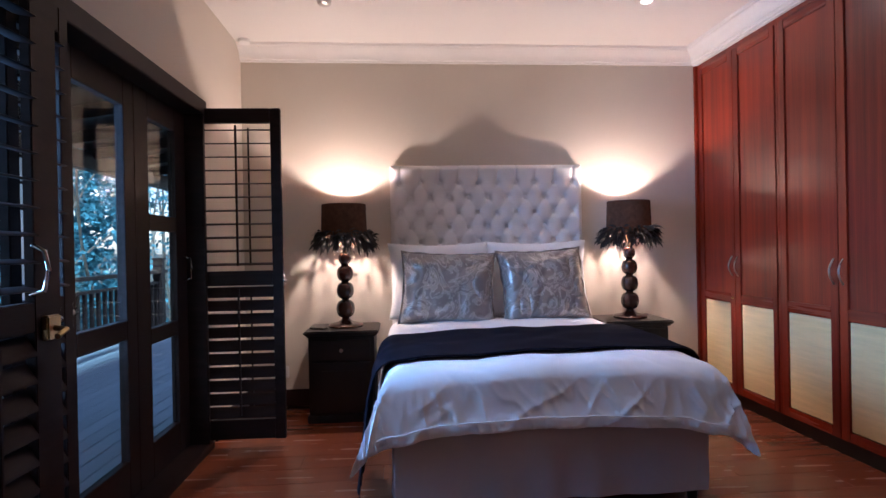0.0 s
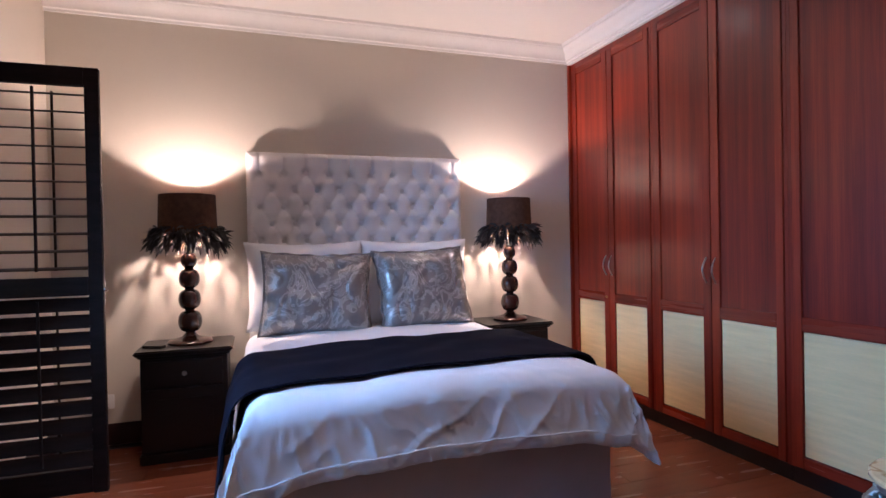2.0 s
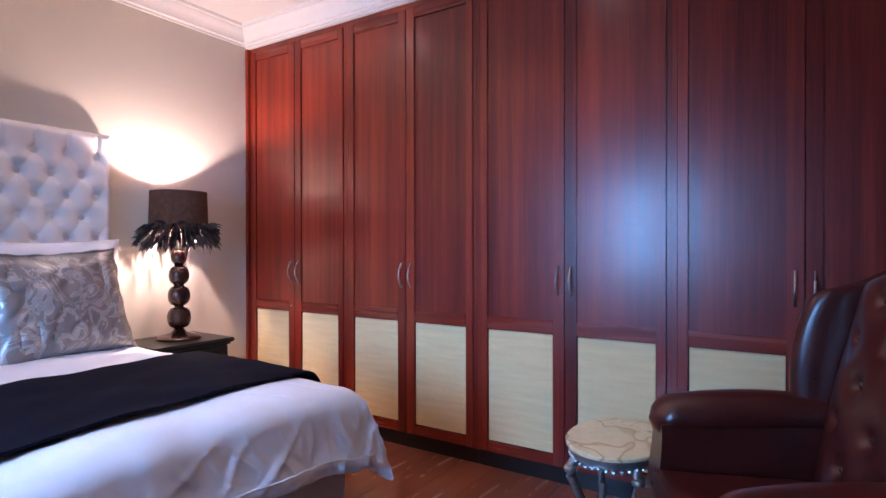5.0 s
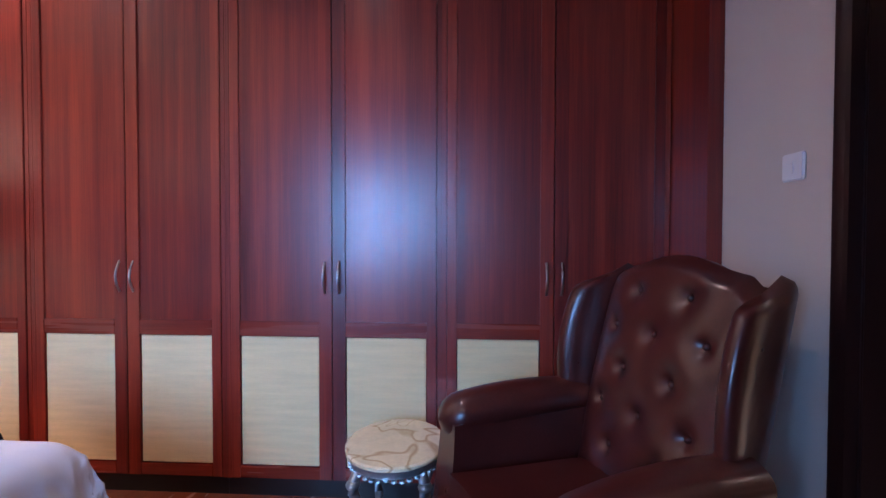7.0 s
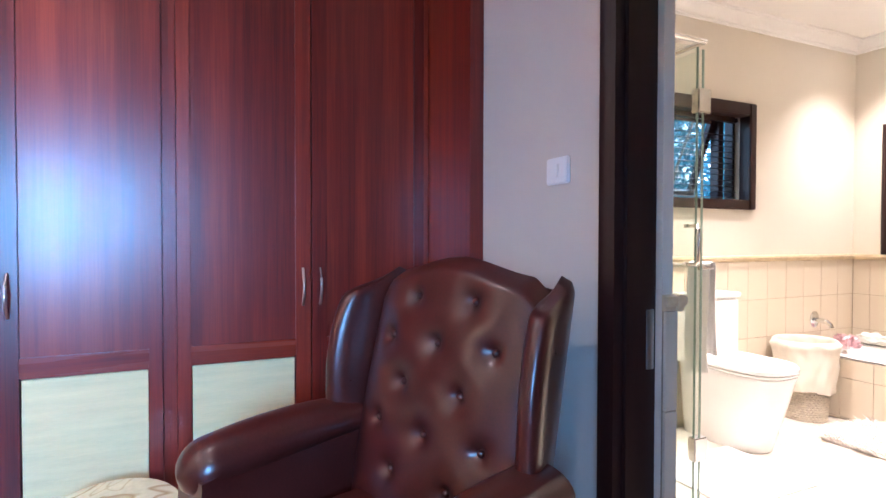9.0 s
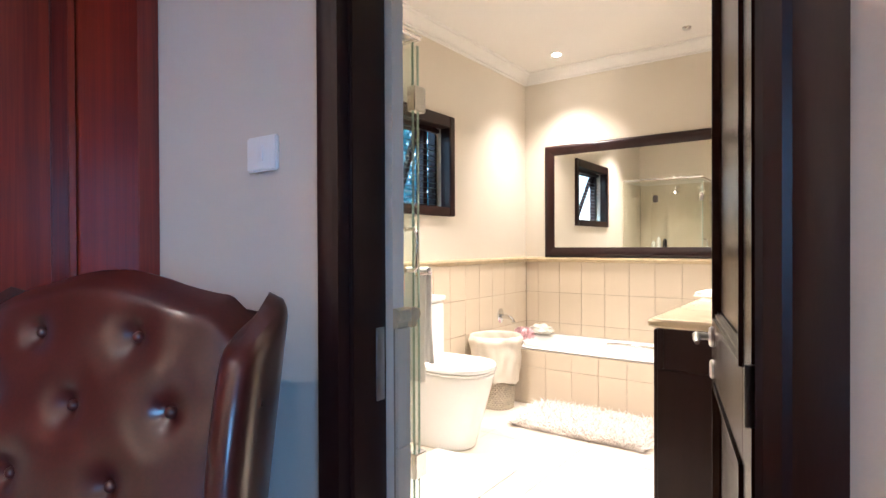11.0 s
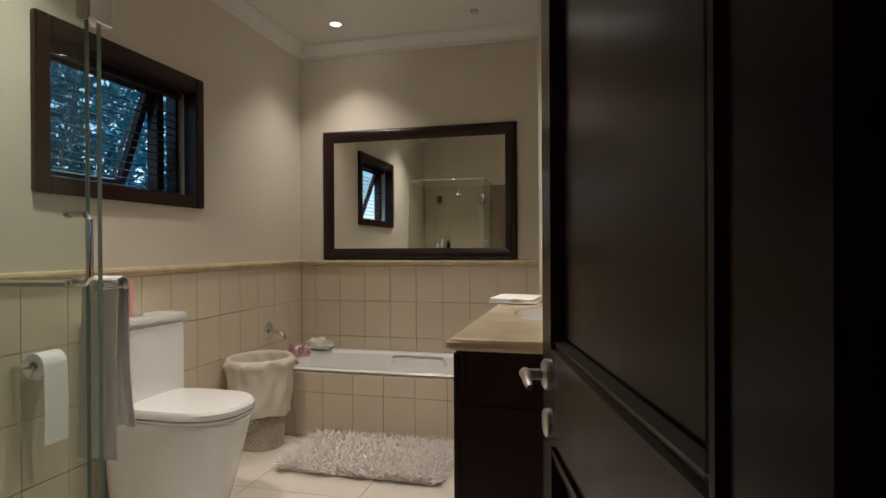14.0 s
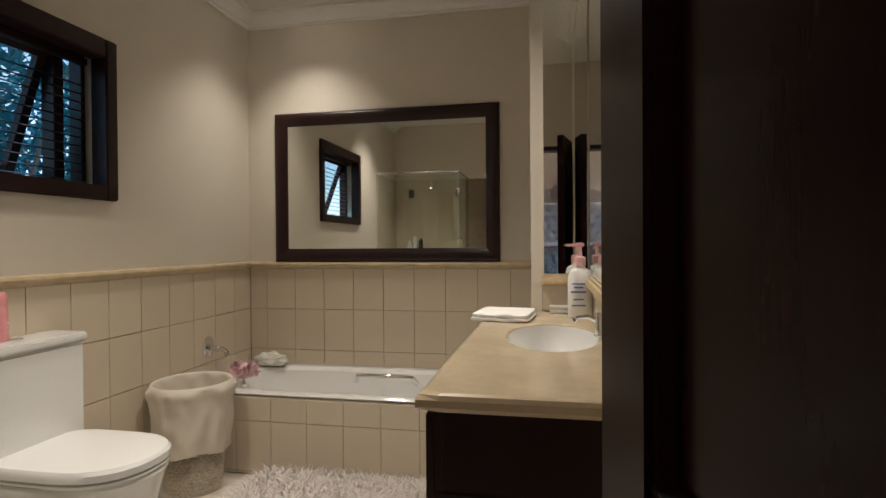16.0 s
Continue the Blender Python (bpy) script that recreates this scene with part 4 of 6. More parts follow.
        solid(bm, lambda u, v: Vector((s * (0.302 + 0.008 * v), -0.26 + u * (0.500 + 0.06 * (1 - v) ** 2), 0.20 + v * (0.455 - 0.05 * u * u))), 16, 12, lambda u, v: Vector((s * (0.125 + 0.02 * v), 0.012 * math.sin(v * 3), 0)))
        part("arm_panel", bm, LEATHER, ar)
    bm = boxed(-0.295, 0.295, -0.24, 0.335, 0.33, 0.475, 0.055)
    bmesh.ops.subdivide_edges(bm, edges=[e for e in bm.edges if e.calc_length() > 0.2], cuts=6, use_grid_fill=True)
    for v in bm.verts:
        if v.co.z > 0.46:
            v.co.z += 0.028 * (1 - (v.co.x / 0.3) ** 2) + 0.006 * noise.noise(v.co * 9)
    part("seat_cushion", bm, LEATHER, root)
    part("seat_rail", boxed(-0.40, 0.40, -0.29, 0.31, 0.17, 0.325, 0.02), LEATHER, root)
    for x, y in ((-0.34, 0.25), (0.34, 0.25), (-0.31, -0.25), (0.31, -0.25)):
        bm = bmesh.new()
        lathe(bm, [(0.016, 0), (0.024, 0.03), (0.03, 0.10), (0.038, 0.17)], 14, x, y)
        part("leg", bm, TURNED, root)
    return root


ac = armchair()
ac.matrix_basis = pose(1.578, 1.086, 0, 0, 0, 20.5)


# ---- onyx-topped side table ----
st = thing("side_table", pose(2.125, 1.665, 0) @ Matrix.Diagonal((1.22, 1.06, 0.757, 1)), "low side table with onyx top and ornate metal legs", "side table")
bm = bmesh.new()
lathe(bm, [(0.02, 0.535), (0.205, 0.535), (0.215, 0.541), (0.215, 0.555), (0.208, 0.562), (0.02, 0.562)], 48, sx=1.0, sy=0.86)
part("top", bm, MARBLE, st, "veined yellow onyx oval slab")
bm = bmesh.new()
lathe(bm, [(0.186, 0.488), (0.196, 0.494), (0.192, 0.515), (0.200, 0.533), (0.176, 0.533), (0.176, 0.49), (0.186, 0.488)], 48, sx=1.0, sy=0.86, closed=False)
for k in range(40):
    a = 2 * math.pi * k / 40
    bmesh.ops.create_icosphere(bm, subdivisions=1, radius=0.012, matrix=Matrix.Translation((0.192 * math.cos(a), 0.192 * 0.86 * math.sin(a), 0.490 - 0.010 * abs(math.sin(a * 4)))))
part("apron", bm, PEWTER, st, "pierced scrolled silver metal apron")
for k in range(4):
    a = math.pi / 4 + k * math.pi / 2
    e = Vector((math.cos(a), math.sin(a) * 0.86, 0))
    bm = bmesh.new()
    prof = [(0.17, 0.50), (0.20, 0.45), (0.205, 0.39), (0.175, 0.31), (0.145, 0.22), (0.140, 0.13), (0.165, 0.05), (0.195, 0.014), (0.215, 0.016)]
    tube(bm, [e * r + Vector((0, 0, z)) for r, z in prof], 0.021, 10, 0.012)
    bmesh.ops.create_icosphere(bm, subdivisions=2, radius=0.026, matrix=Matrix.Translation(e * 0.205 + Vector((0, 0, 0.43))))
    part("leg", bm, PEWTER, st)


# ---- glass doors, shutters and what lies outside ----
gf = frame_set("glass_door_frame", "dark stained timber frame of the glass doors")
part("jamb", boxed(XW - 0.17, XW + 0.02, 3.548, 3.582, 0, GH, 0.004), LOUVRE, gf)
part("jamb", boxed(XW - 0.17, XW + 0.02, G0 - 0.085, G0, 0, GH + 0.09, 0.004), LOUVRE, gf)
part("head", boxed(XW - 0.17, XW + 0.02, G0, G1, GH, GH + 0.09, 0.004), LOUVRE, gf)
part("threshold", boxed(XW - 0.20, XW + 0.03, G0, G1, -0.01, 0.045, 0.006), LOUVRE, gf)


def glazed_leaf(y0, y1, bars, stile, handle=False):
    root = thing("glass_door", pose(XW - 0.11, y0, 0), "dark timber glazed door leading to the deck", "door", "glass doors")
    w, t, z0, z1 = y1 - y0, 0.042, 0.05, GH - 0.005
    bm = boxed(-t / 2, t / 2, 0, stile, z0, z1, 0.003)
    box(bm, -t / 2, t / 2, w - stile, w, z0, z1, 0.003)
    part("stile", bm, LOUVRE, root)
    zs = [z0, *[v for b in bars for v in b], z1]
    bm = bmesh.new()
    box(bm, -t / 2, t / 2, stile, w - stile, z0, 0.235, 0.003)
    box(bm, -t / 2, t / 2, stile, w - stile, 1.92, z1, 0.003)
    for a, b in bars:
        box(bm, -t / 2, t / 2, stile, w - stile, a, b, 0.003)
    part("rail", bm, LOUVRE, root)
    cuts = [0.235] + [v for b in bars for v in b] + [1.92]
    for a, b in zip(cuts[::2], cuts[1::2]):
        ob = part("pane", boxed(-0.003, 0.003, stile, w - stile, a, b), GLASS, root, "clear glass pane", smooth=False)
        ob.visible_shadow = False
    if not handle:
        return root
    bm = bmesh.new()
    tube(bm, [(t / 2, w - 0.05, 1.05), (t / 2 + 0.04, w - 0.05, 1.06), (t / 2 + 0.045, w - 0.05, 1.12), (t / 2 + 0.04, w - 0.05, 1.18), (t / 2, w - 0.05, 1.19)], 0.007, 8)
    part("pull_handle", bm, CHROME, root, "curved chrome pull handle")
    return root


glazed_leaf(1.66, 2.288, [(0.81, 0.90)], 0.10)
glazed_leaf(2.29, 2.90, [(0.81, 0.90)], 0.10)
glazed_leaf(2.902, 3.545, [(0.742, 0.823), (1.335, 1.42)], 0.15, True)


def shutter(w, h, st=0.062):
    """A louvred leaf in the xz plane from x=0 to x=w."""
    root = thing("louvred_shutter", Matrix(), "dark stained louvred shutter leaf folded open", "shutter", "louvred shutters")
    t = 0.032
    zr = [(0.035, 0.155), (0.985, 1.075), (h - 0.09, h)]
    for x in (0, w - st):
        part("stile", boxed(x, x + st, -t / 2, t / 2, 0.03, h, 0.003), LOUVRE, root)
    for a, b in zr:
        part("rail", boxed(st, w - st, -t / 2, t / 2, a, b, 0.003), LOUVRE, root)
    for (a, b), tilt in (((0.155, 0.985), 58), ((1.075, h - 0.09), 10)):
        n = round((b - a) / 0.083)
        bmx = bmesh.new()
        lathe(bmx, [(1.0, st - 0.002), (1.0, w - st + 0.002)], 16, 0, 0, 0.0045, 0.037)
        bmesh.ops.transform(bmx, matrix=pose(0, 0, 0, 0, 90, 0), verts=bmx.verts)
        me = mesh_of("slat", bmx, LOUVRE)
        for k in range(n):
            o = new("slat", me)
            o.parent = root
            z = a + (k + 0.5) * (b - a) / n
            o.matrix_basis = pose(0, 0, z, 90 - 90 + tilt, 0, 0) @ pose(w, 0, 0, 0, 0, 0) @ pose(-w, 0, 0)
        part("tilt_rod", boxed(w / 2 - 0.006, w / 2 + 0.006, -t / 2 - 0.028, -t / 2 - 0.016, a + 0.03, b - 0.02, 0.002), LOUVRE, root)
        part("tilt_rod", boxed(w / 2 + 0.05, w / 2 + 0.06, t / 2 + 0.016, t / 2 + 0.028, a + 0.03, b - 0.02, 0.002), LOUVRE, root)
    bm = boxed(w - 0.004, w + 0.006, -0.012, 0.012, 0.96, 1.05, 0.002)
    bmesh.ops.create_icosphere(bm, subdivisions=2, radius=0.012, matrix=Matrix.Translation((w + 0.008, -0.004, 1.01)))
    part("catch", bm, STEEL, root, "small steel shutter catch")
    return root


s1 = shutter(0.53, 2.08)
s1.matrix_basis = pose(XW - 0.055, 3.600, 0.02, 0, 0, -1)
s2 = shutter(0.60, 2.08, 0.12)
s2.matrix_basis = pose(XW + 0.060, 1.375, 0.0, 0, 0, 88)
s3 = shutter(0.30, 2.08, 0.05)
s3.matrix_basis = pose(XW + 0.005, 1.86, 0.0, 0, 0, 88)
bm = bmesh.new()
tube(bm, [(0, 0, 0), (0.04, 0, 0.01), (0.055, 0, 0.07), (0.045, 0, 0.13), (0.008, 0, 0.15)], 0.007, 10)
bmesh.ops.transform(bm, matrix=pose(0.46, -0.016, 1.10, 0, 0, -90), verts=bm.verts)
part("pull_handle", bm, CHROME, s2, "curved chrome pull handle")
bm = boxed(0.50, 0.565, -0.04, -0.016, 0.955, 1.03, 0.005)
tube(bm, [(0.53, -0.04, 0.99), (0.53, -0.075, 0.985), (0.48, -0.08, 0.97)], 0.009, 10)
part("latch", bm, BRASS, s2, "aged brass latch")

# deck
deck = new("deck")
tagged(deck, "weathered grey timber deck boards outside the doors", "deck", kind="structure")
plank = mesh_of("board", boxed(-0.062, 0.062, -5.0, 5.0, -0.03, 0, 0.003), DECKW)
for k in range(20):
    o = new("board", plank)
    o.parent = deck
    o.location = (XW - 0.27 - k * 0.130, 4.2, -0.055)
single("garden_ground", boxed(-600, 600, -600, 600, -1.2, -0.7), SOIL, "dark bare garden soil and leaf litter", "ground")["kind"] = "structure"
rail = thing("deck_railing", pose(-3.72, 0, -0.055), "dark timber balustrade along the deck edge", "railing")
for y in (1.2, 3.9, 6.45, 9.0):
    bm = boxed(-0.065, 0.065, y - 0.065, y + 0.065, -0.6, 1.16, 0.006)
    box(bm, -0.08, 0.08, y - 0.08, y + 0.08, 1.16, 1.19, 0.006)
    part("post", bm, LOUVRE, rail)
part("top_rail", boxed(-0.05, 0.05, -0.5, 9.2, 0.95, 1.0, 0.006), LOUVRE, rail)
part("middle_rail", boxed(-0.03, 0.03, -0.5, 9.2, 0.79, 0.83, 0.004), LOUVRE, rail)
part("bottom_rail", boxed(-0.03, 0.03, -0.5, 9.2, 0.08, 0.12, 0.004), LOUVRE, rail)
bal = mesh_of("baluster", boxed(-0.02, 0.02, -0.02, 0.02, 0.12, 0.79, 0.003), LOUVRE)
for k in range(64):
    o = new("baluster", bal)
    o.parent = rail
    o.location = (0, -0.4 + k * 0.15, 0)
vr = thing("veranda_roof", pose(0, 0, 0), "dark timber veranda roof over the deck", "veranda")
bm = bmesh.new()
solid(bm, lambda u, v: Vector((XW - 0.2 - u * 1.9, -1 + v * 10.5, 2.62 - u * 0.30)), 2, 2, Vector((0, 0, 0.04)))
part("roof_boards", bm, LOUVRE, vr)
for k in range(15):
    y = -0.8 + k * 0.7
    bm = bmesh.new()
    solid(bm, lambda u, v: Vector((XW - 0.2 - u * 1.95, y + v * 0.05, 2.50 - u * 0.30)), 1, 1, Vector((0, 0, 0.115)))
    part("rafter", bm, LOUVRE, vr, smooth=False)
part("beam", boxed(XW - 2.12, XW - 2.0, -1, 9.5, 2.10, 2.28, 0.005), LOUVRE, vr)
part("beam_post", boxed(XW - 2.10, XW - 2.0, 5.12, 5.22, -0.055, 2.10, 0.005), PLASTIC, vr, "pale painted veranda post")


def shrub(name, cx, cy, z0, w, d, h, leaves, seed, leaf=(0.05, 0.16), label="dense green garden shrub with tangled branches"):
    rng = random.Random(seed)
    root = thing(name, pose(cx, cy, z0), label, "shrub", "garden shrubs")
    bm = bmesh.new()
    for k in range(14):
        a = rng.uniform(0, 6.28)
        p = Vector((rng.uniform(-w / 4, w / 4), rng.uniform(-d / 3, d / 3), 0))
        pts = [p]
        dirn = Vector((math.cos(a) * 0.12, math.sin(a) * 0.5, 1)).normalized()
        for i in range(7):
            dirn = (dirn + Vector((rng.uniform(-0.12, 0.12), rng.uniform(-0.3, 0.3), rng.uniform(-0.1, 0.15)))).normalized()
            p = p + dirn * h / 6.5
            pts.append(p)
        tube(bm, pts, rng.uniform(0.015, 0.045), 6, 0.006)
    part("trunk", bm, TWIG, root)
    verts, faces = [], []
    for k in range(leaves):
        c = Vector((rng.uniform(-w / 2, w / 2), rng.uniform(-d / 2, d / 2), rng.uniform(0.02, 1.0) * h))
        clump = noise.noise(Vector((c.x * 1.6 + seed, c.y * 1.6, c.z * 1.6)))
        if clump < -0.08:
            continue
        L = rng.uniform(*leaf)
        ax = Vector((rng.uniform(-1, 1), rng.uniform(-1, 1), rng.uniform(-0.9, 0.4))).normalized()
        sd = ax.cross(Vector((rng.uniform(-1, 1), rng.uniform(-1, 1), rng.uniform(-1, 1)))).normalized() * L * 0.22
        n0 = len(verts)
        mid = c + ax * L * 0.45 + Vector((0, 0, 0.015))
        verts += [tuple(c), tuple(mid + sd), tuple(c + ax * L), tuple(mid - sd)]
        faces.append((n0, n0 + 1, n0 + 2, n0 + 3))
    me = bpy.data.meshes.new("crown")
    me.from_pydata(verts, [], faces)
    me.materials.append(LEAF)
    o = new("crown", me)
    o.parent = root
    return root


shrub("shrub", -5.6, 3.0, -0.7, 1.6, 4.5, 4.6, 14000, 3)
shrub("shrub", -5.8, 7.5, -0.7, 2.0, 5.0, 4.8, 12000, 4)
shrub("shrub", -5.2, 11.5, -0.7, 3.0, 4.0, 5.2, 9000, 5)
shrub("shrub", -7.8, 9.0, -0.7, 2.2, 14.0, 7.0, 22000, 6, (0.2, 0.42), "tall dark green garden trees behind the shrubs")
shrub("shrub", 6.0, -4.2, -0.7, 1.4, 5.5, 3.9, 24000, 7)
shrub("shrub", 7.8, -3.6, -0.7, 2.0, 8.0, 5.4, 14000, 8, (0.1, 0.24))
shrub("shrub", 10.4, -6.0, -0.7, 3.0, 14.0, 8.0, 9000, 10, (0.2, 0.45), "tall dark green garden trees behind the shrubs")
shrub("shrub", 5.4, -4.6, -0.7, 0.8, 2.0, 2.5, 900, 9, (0.16, 0.34), "broad-leaved green garden plant outside the window")

# ---- ceiling lights and detector ----
def downlight(x, y, z):
    root = thing("downlight", pose(x, y, z), "small recessed white ceiling downlight, lit", "downlight", "ceiling downlights")
    bm = bmesh.new()
    lathe(bm, [(0.032, -0.001), (0.045, -0.004), (0.047, 0.0), (0.032, 0.004), (0.032, -0.001)], 28, closed=False)
    part("rim", bm, PLASTIC, root)
    bm = bmesh.new()
    lathe(bm, [(0.001, -0.0012), (0.031, -0.0012), (0.031, 0.0008), (0.001, 0.0008)], 24)
    part("lens", bm, SPOTGLOW, root, "glowing lamp face").visible_shadow = False


for lx, ly in BED_SPOTS:
    downlight(lx, ly, HC)
for lx, ly in BATH_SPOTS:
    downlight(lx, ly, BHC)
bm = bmesh.new()
lathe(bm, [(0.020, -0.022), (0.026, -0.018), (0.03, 0)], 20)
single("ceiling_sensor", bm, STEEL, "small round metal sensor on bathroom ceiling", "sensor", pose(1.446, -2.94, BHC - 0.0005))
bm = bmesh.new()
lathe(bm, [(0.030, -0.03), (0.042, -0.022), (0.045, 0)], 24)
single("ceiling_sensor", bm.copy(), STEEL, "small round metal sensor on the bedroom ceiling", "sensor", pose(-0.428, 3.64, HC - 0.0005))
single("smoke_detector", bm, PLASTIC, "small white alarm sensor at the cornice end", "sensor", pose(XW + 0.07, YN - 0.15, HC))

# ---- bathroom window ----
win = thing("window_1", pose(0, 0, 0), "dark timber top-hung window with louvred blind, open", "window")
win["kind"] = "structure"
bm = bmesh.new()
FW = 0.036
for a0, a1, b0, b1 in ((WN0 - 0.03, WN0 + FW, WZ0 - 0.03, WZ1 + 0.03), (WN1 - FW, WN1 + 0.03, WZ0 - 0.03, WZ1 + 0.03), (WN0 + FW, WN1 - FW, WZ0 - 0.03, WZ0 + FW), (WN0 + FW, WN1 - FW, WZ1 - FW - 0.02, WZ1 + 0.03)):
    box(bm, BXE - 0.028, BXE + 0.06, a0, a1, b0, b1, 0.006)
part("window_frame", bm, DARKWOOD, win)
bm = bmesh.new()
for a0, a1, b0, b1 in ((WN0, WN0 + 0.022, WZ0, WZ1), (WN1 - 0.04, WN1, WZ0, WZ1), (WN0 + 0.022, WN1 - 0.04, WZ0, WZ0 + 0.04), (WN0 + 0.022, WN1 - 0.04, WZ1 - 0.04, WZ1), (-1.985, -1.935, WZ0 + 0.04, WZ1 - 0.04)):
    box(bm, BXE + 0.12, BXE + 0.19, a0, a1, b0, b1, 0.004)
part("outer_frame", bm, DARKWOOD, win)
tiltm = Matrix.Translation((BXE + 0.155, 0, WZ1 - 0.05)) @ Matrix.Rotation(radians(-20), 4, "Y") @ Matrix.Translation((-BXE - 0.155, 0, -WZ1 + 0.05))
bm = bmesh.new()
for a0, a1, b0, b1 in ((-1.930, -1.890, WZ0 + 0.05, WZ1 - 0.05), (WN1 - 0.085, WN1 - 0.045, WZ0 + 0.05, WZ1 - 0.05), (-1.890, WN1 - 0.085, WZ0 + 0.05, WZ0 + 0.09), (-1.890, WN1 - 0.085, WZ1 - 0.09, WZ1 - 0.05)):
    box(bm, BXE + 0.135, BXE + 0.175, a0, a1, b0, b1, 0.004, tiltm)
sash = part("sash", bm, DARKWOOD, win, "tilted-open dark timber sash")
o = part("pane", boxed(BXE + 0.153, BXE + 0.157, -1.890, WN1 - 0.085, WZ0 + 0.09, WZ1 - 0.09, 0, tiltm), GLASS, sash, "clear glass pane", smooth=False)
o.visible_shadow = False
o = part("pane", boxed(BXE + 0.153, BXE + 0.157, WN0 + 0.022, -1.985, WZ0 + 0.04, WZ1 - 0.04), GLASS, win, "clear glass pane", smooth=False)
o.visible_shadow = False
blind = thing("venetian_blind", pose(0, 0, 0), "slim venetian blind with open slats in the window", "blind")
bms = bmesh.new()
solid(bms, lambda u, v: Vector(((u - 0.5) * 0.017, WN0 + FW + 0.01 + v * (WN1 - WN0 - 2 * FW - 0.02), 0.004 * math.sin(math.pi * u))), 4, 1, Vector((0, 0, -0.0012)))
slat = mesh_of("slat", bms, BLACKWOOD)
for k in range(12):
    o = new("slat", slat)
    o.parent = blind
    o.matrix_basis = pose(BXE + 0.085, 0, WZ0 + FW + 0.02 + k * 0.0395, 0, -4, 0)
part("head_rail", boxed(BXE + 0.066, BXE + 0.104, WN0 + FW + 0.005, WN1 - FW - 0.005, WZ1 - FW - 0.05, WZ1 - FW - 0.02, 0.003), DARKWOOD, blind)

# ---- framed mirror on the far wall ----
MX0, MX1, MZ0, MZ1 = 1.210, 2.696, 1.112, 2.088
mr = thing("wall_mirror", pose(0, BYS, 0), "large wall mirror in a dark timber frame", "mirror")
prof = [(0, 0.002), (0.085, 0.002), (0.085, 0.014), (0.07, 0.020), (0.045, 0.030), (0.02, 0.034), (0.006, 0.030), (0, 0.022)]
for a, b, n in (((MX0, 0, MZ0), (MX1, 0, MZ0), (0, 0, 1)), ((MX1, 0, MZ0), (MX1, 0, MZ1), (-1, 0, 0)), ((MX1, 0, MZ1), (MX0, 0, MZ1), (0, 0, -1)), ((MX0, 0, MZ1), (MX0, 0, MZ0), (1, 0, 0))):
    bm = bmesh.new()
    va, vb = Vector(a), Vector(b)
    d = (vb - va).normalized()
    A = [bm.verts.new(va + Vector(n) * u + d * u + Vector((0, v, 0))) for u, v in prof]
    B = [bm.verts.new(vb + Vector(n) * u - d * u + Vector((0, v, 0))) for u, v in prof]
    for i in range(len(prof)):
        bm.faces.new((A[i], A[(i + 1) % len(prof)], B[(i + 1) % len(prof)], B[i]))
    part("frame_side", bm, DARKWOOD, mr)
part("mirror_glass", boxed(MX0 + 0.08, MX1 - 0.08, 0.003, 0.010, MZ0 + 0.08, MZ1 - 0.08), MIRROR, mr, "silvered mirror glass", smooth=False)

# mirrors over the basin
vm = thing("basin_mirror", pose(0, 0, 0), "frameless mirror panels above the basin ledge", "mirror")
part("mirror_glass", boxed(BXW + 0.012, 0.932, VY0 - 0.003, VY0 + 0.003, 1.098, 2.5), MIRROR, vm, smooth=False)
part("mirror_glass", boxed(BXW + 0.002, BXW + 0.008, VY0 + 0.006, VY1, 1.098, 2.5), MIRROR, vm, smooth=False)

# ---- bath ----
TX, TY = 1.05, BYS
bath = thing("bathtub", pose(0, 0, 0), "white built-in bathtub with a chrome grip", "bathtub")
BR, BF = 0.425, -2.60


def tub(u, v):
    # u round the rim, v from the outer edge inward and down
    a = 2 * math.pi * u
    c, s = math.cos(a), math.sin(a)
    se = lambda t, n: math.copysign(abs(t) ** n, t)
    cx, cy = 1.975, (BYS + BF) / 2
    steps = [(0.915, 0.346, -0.012, 0.18), (0.922, 0.353, 0.0, 0.18), (0.915, 0.346, 0.010, 0.18), (0.865, 0.296, 0.008, 0.42), (0.835, 0.266, -0.01, 0.5), (0.80, 0.24, -0.12, 0.55), (0.76, 0.21, -0.28, 0.6), (0.60, 0.14, -0.33, 0.7), (0.05, 0.02, -0.335, 0.9)]
    k = v * (len(steps) - 1)
    i = min(int(k), len(steps) - 2)
    f = k - i
    A, B = steps[i], steps[i + 1]
    rx, ry, z, e = (p + (q - p) * f for p, q in zip(A, B))
    return Vector((cx + rx * se(c, e), cy + ry * se(s, e), BR + z))


bm = bmesh.new()
sheet(bm, tub, 120, 32, wrap=True)
part("tub", bm, CERAMIC, bath, "glossy white enamel tub")
for y in (-3.03,):
    bm = bmesh.new()
    tube(bm, [(2.06, y - 0.03, BR - 0.03), (2.04, y + 0.012, BR + 0.016), (1.96, y + 0.02, BR + 0.022), (1.78, y + 0.02, BR + 0.022), (1.70, y + 0.012, BR + 0.016), (1.68, y - 0.03, BR - 0.03)], 0.013, 12)
    part("grip", bm, CHROME, bath, "chrome grab handle")
bm = bmesh.new()
lathe(bm, [(0.030, 0), (0.030, 0.008), (0.02, 0.012), (0.012, 0.02)], 20)
bmesh.ops.transform(bm, matrix=pose(2.765, -2.98, BR - 0.055, 0, -78, 0), verts=bm.verts)
part("overflow_knob", bm, CHROME, bath, "chrome overflow knob")
apron = frame_set("bath_surround", "tiled plinth round the bathtub")
apron["category"] = "bath panel"
part("plinth_front", boxed(1.05, BXE - 0.012, BF + 0.002, BF + 0.012, 0, BR - 0.012), GROUT, apron)
part("plinth_infill", boxed(1.05, BXE - 0.012, BYS + 0.001, BF, 0, 0.07), GROUT, apron)
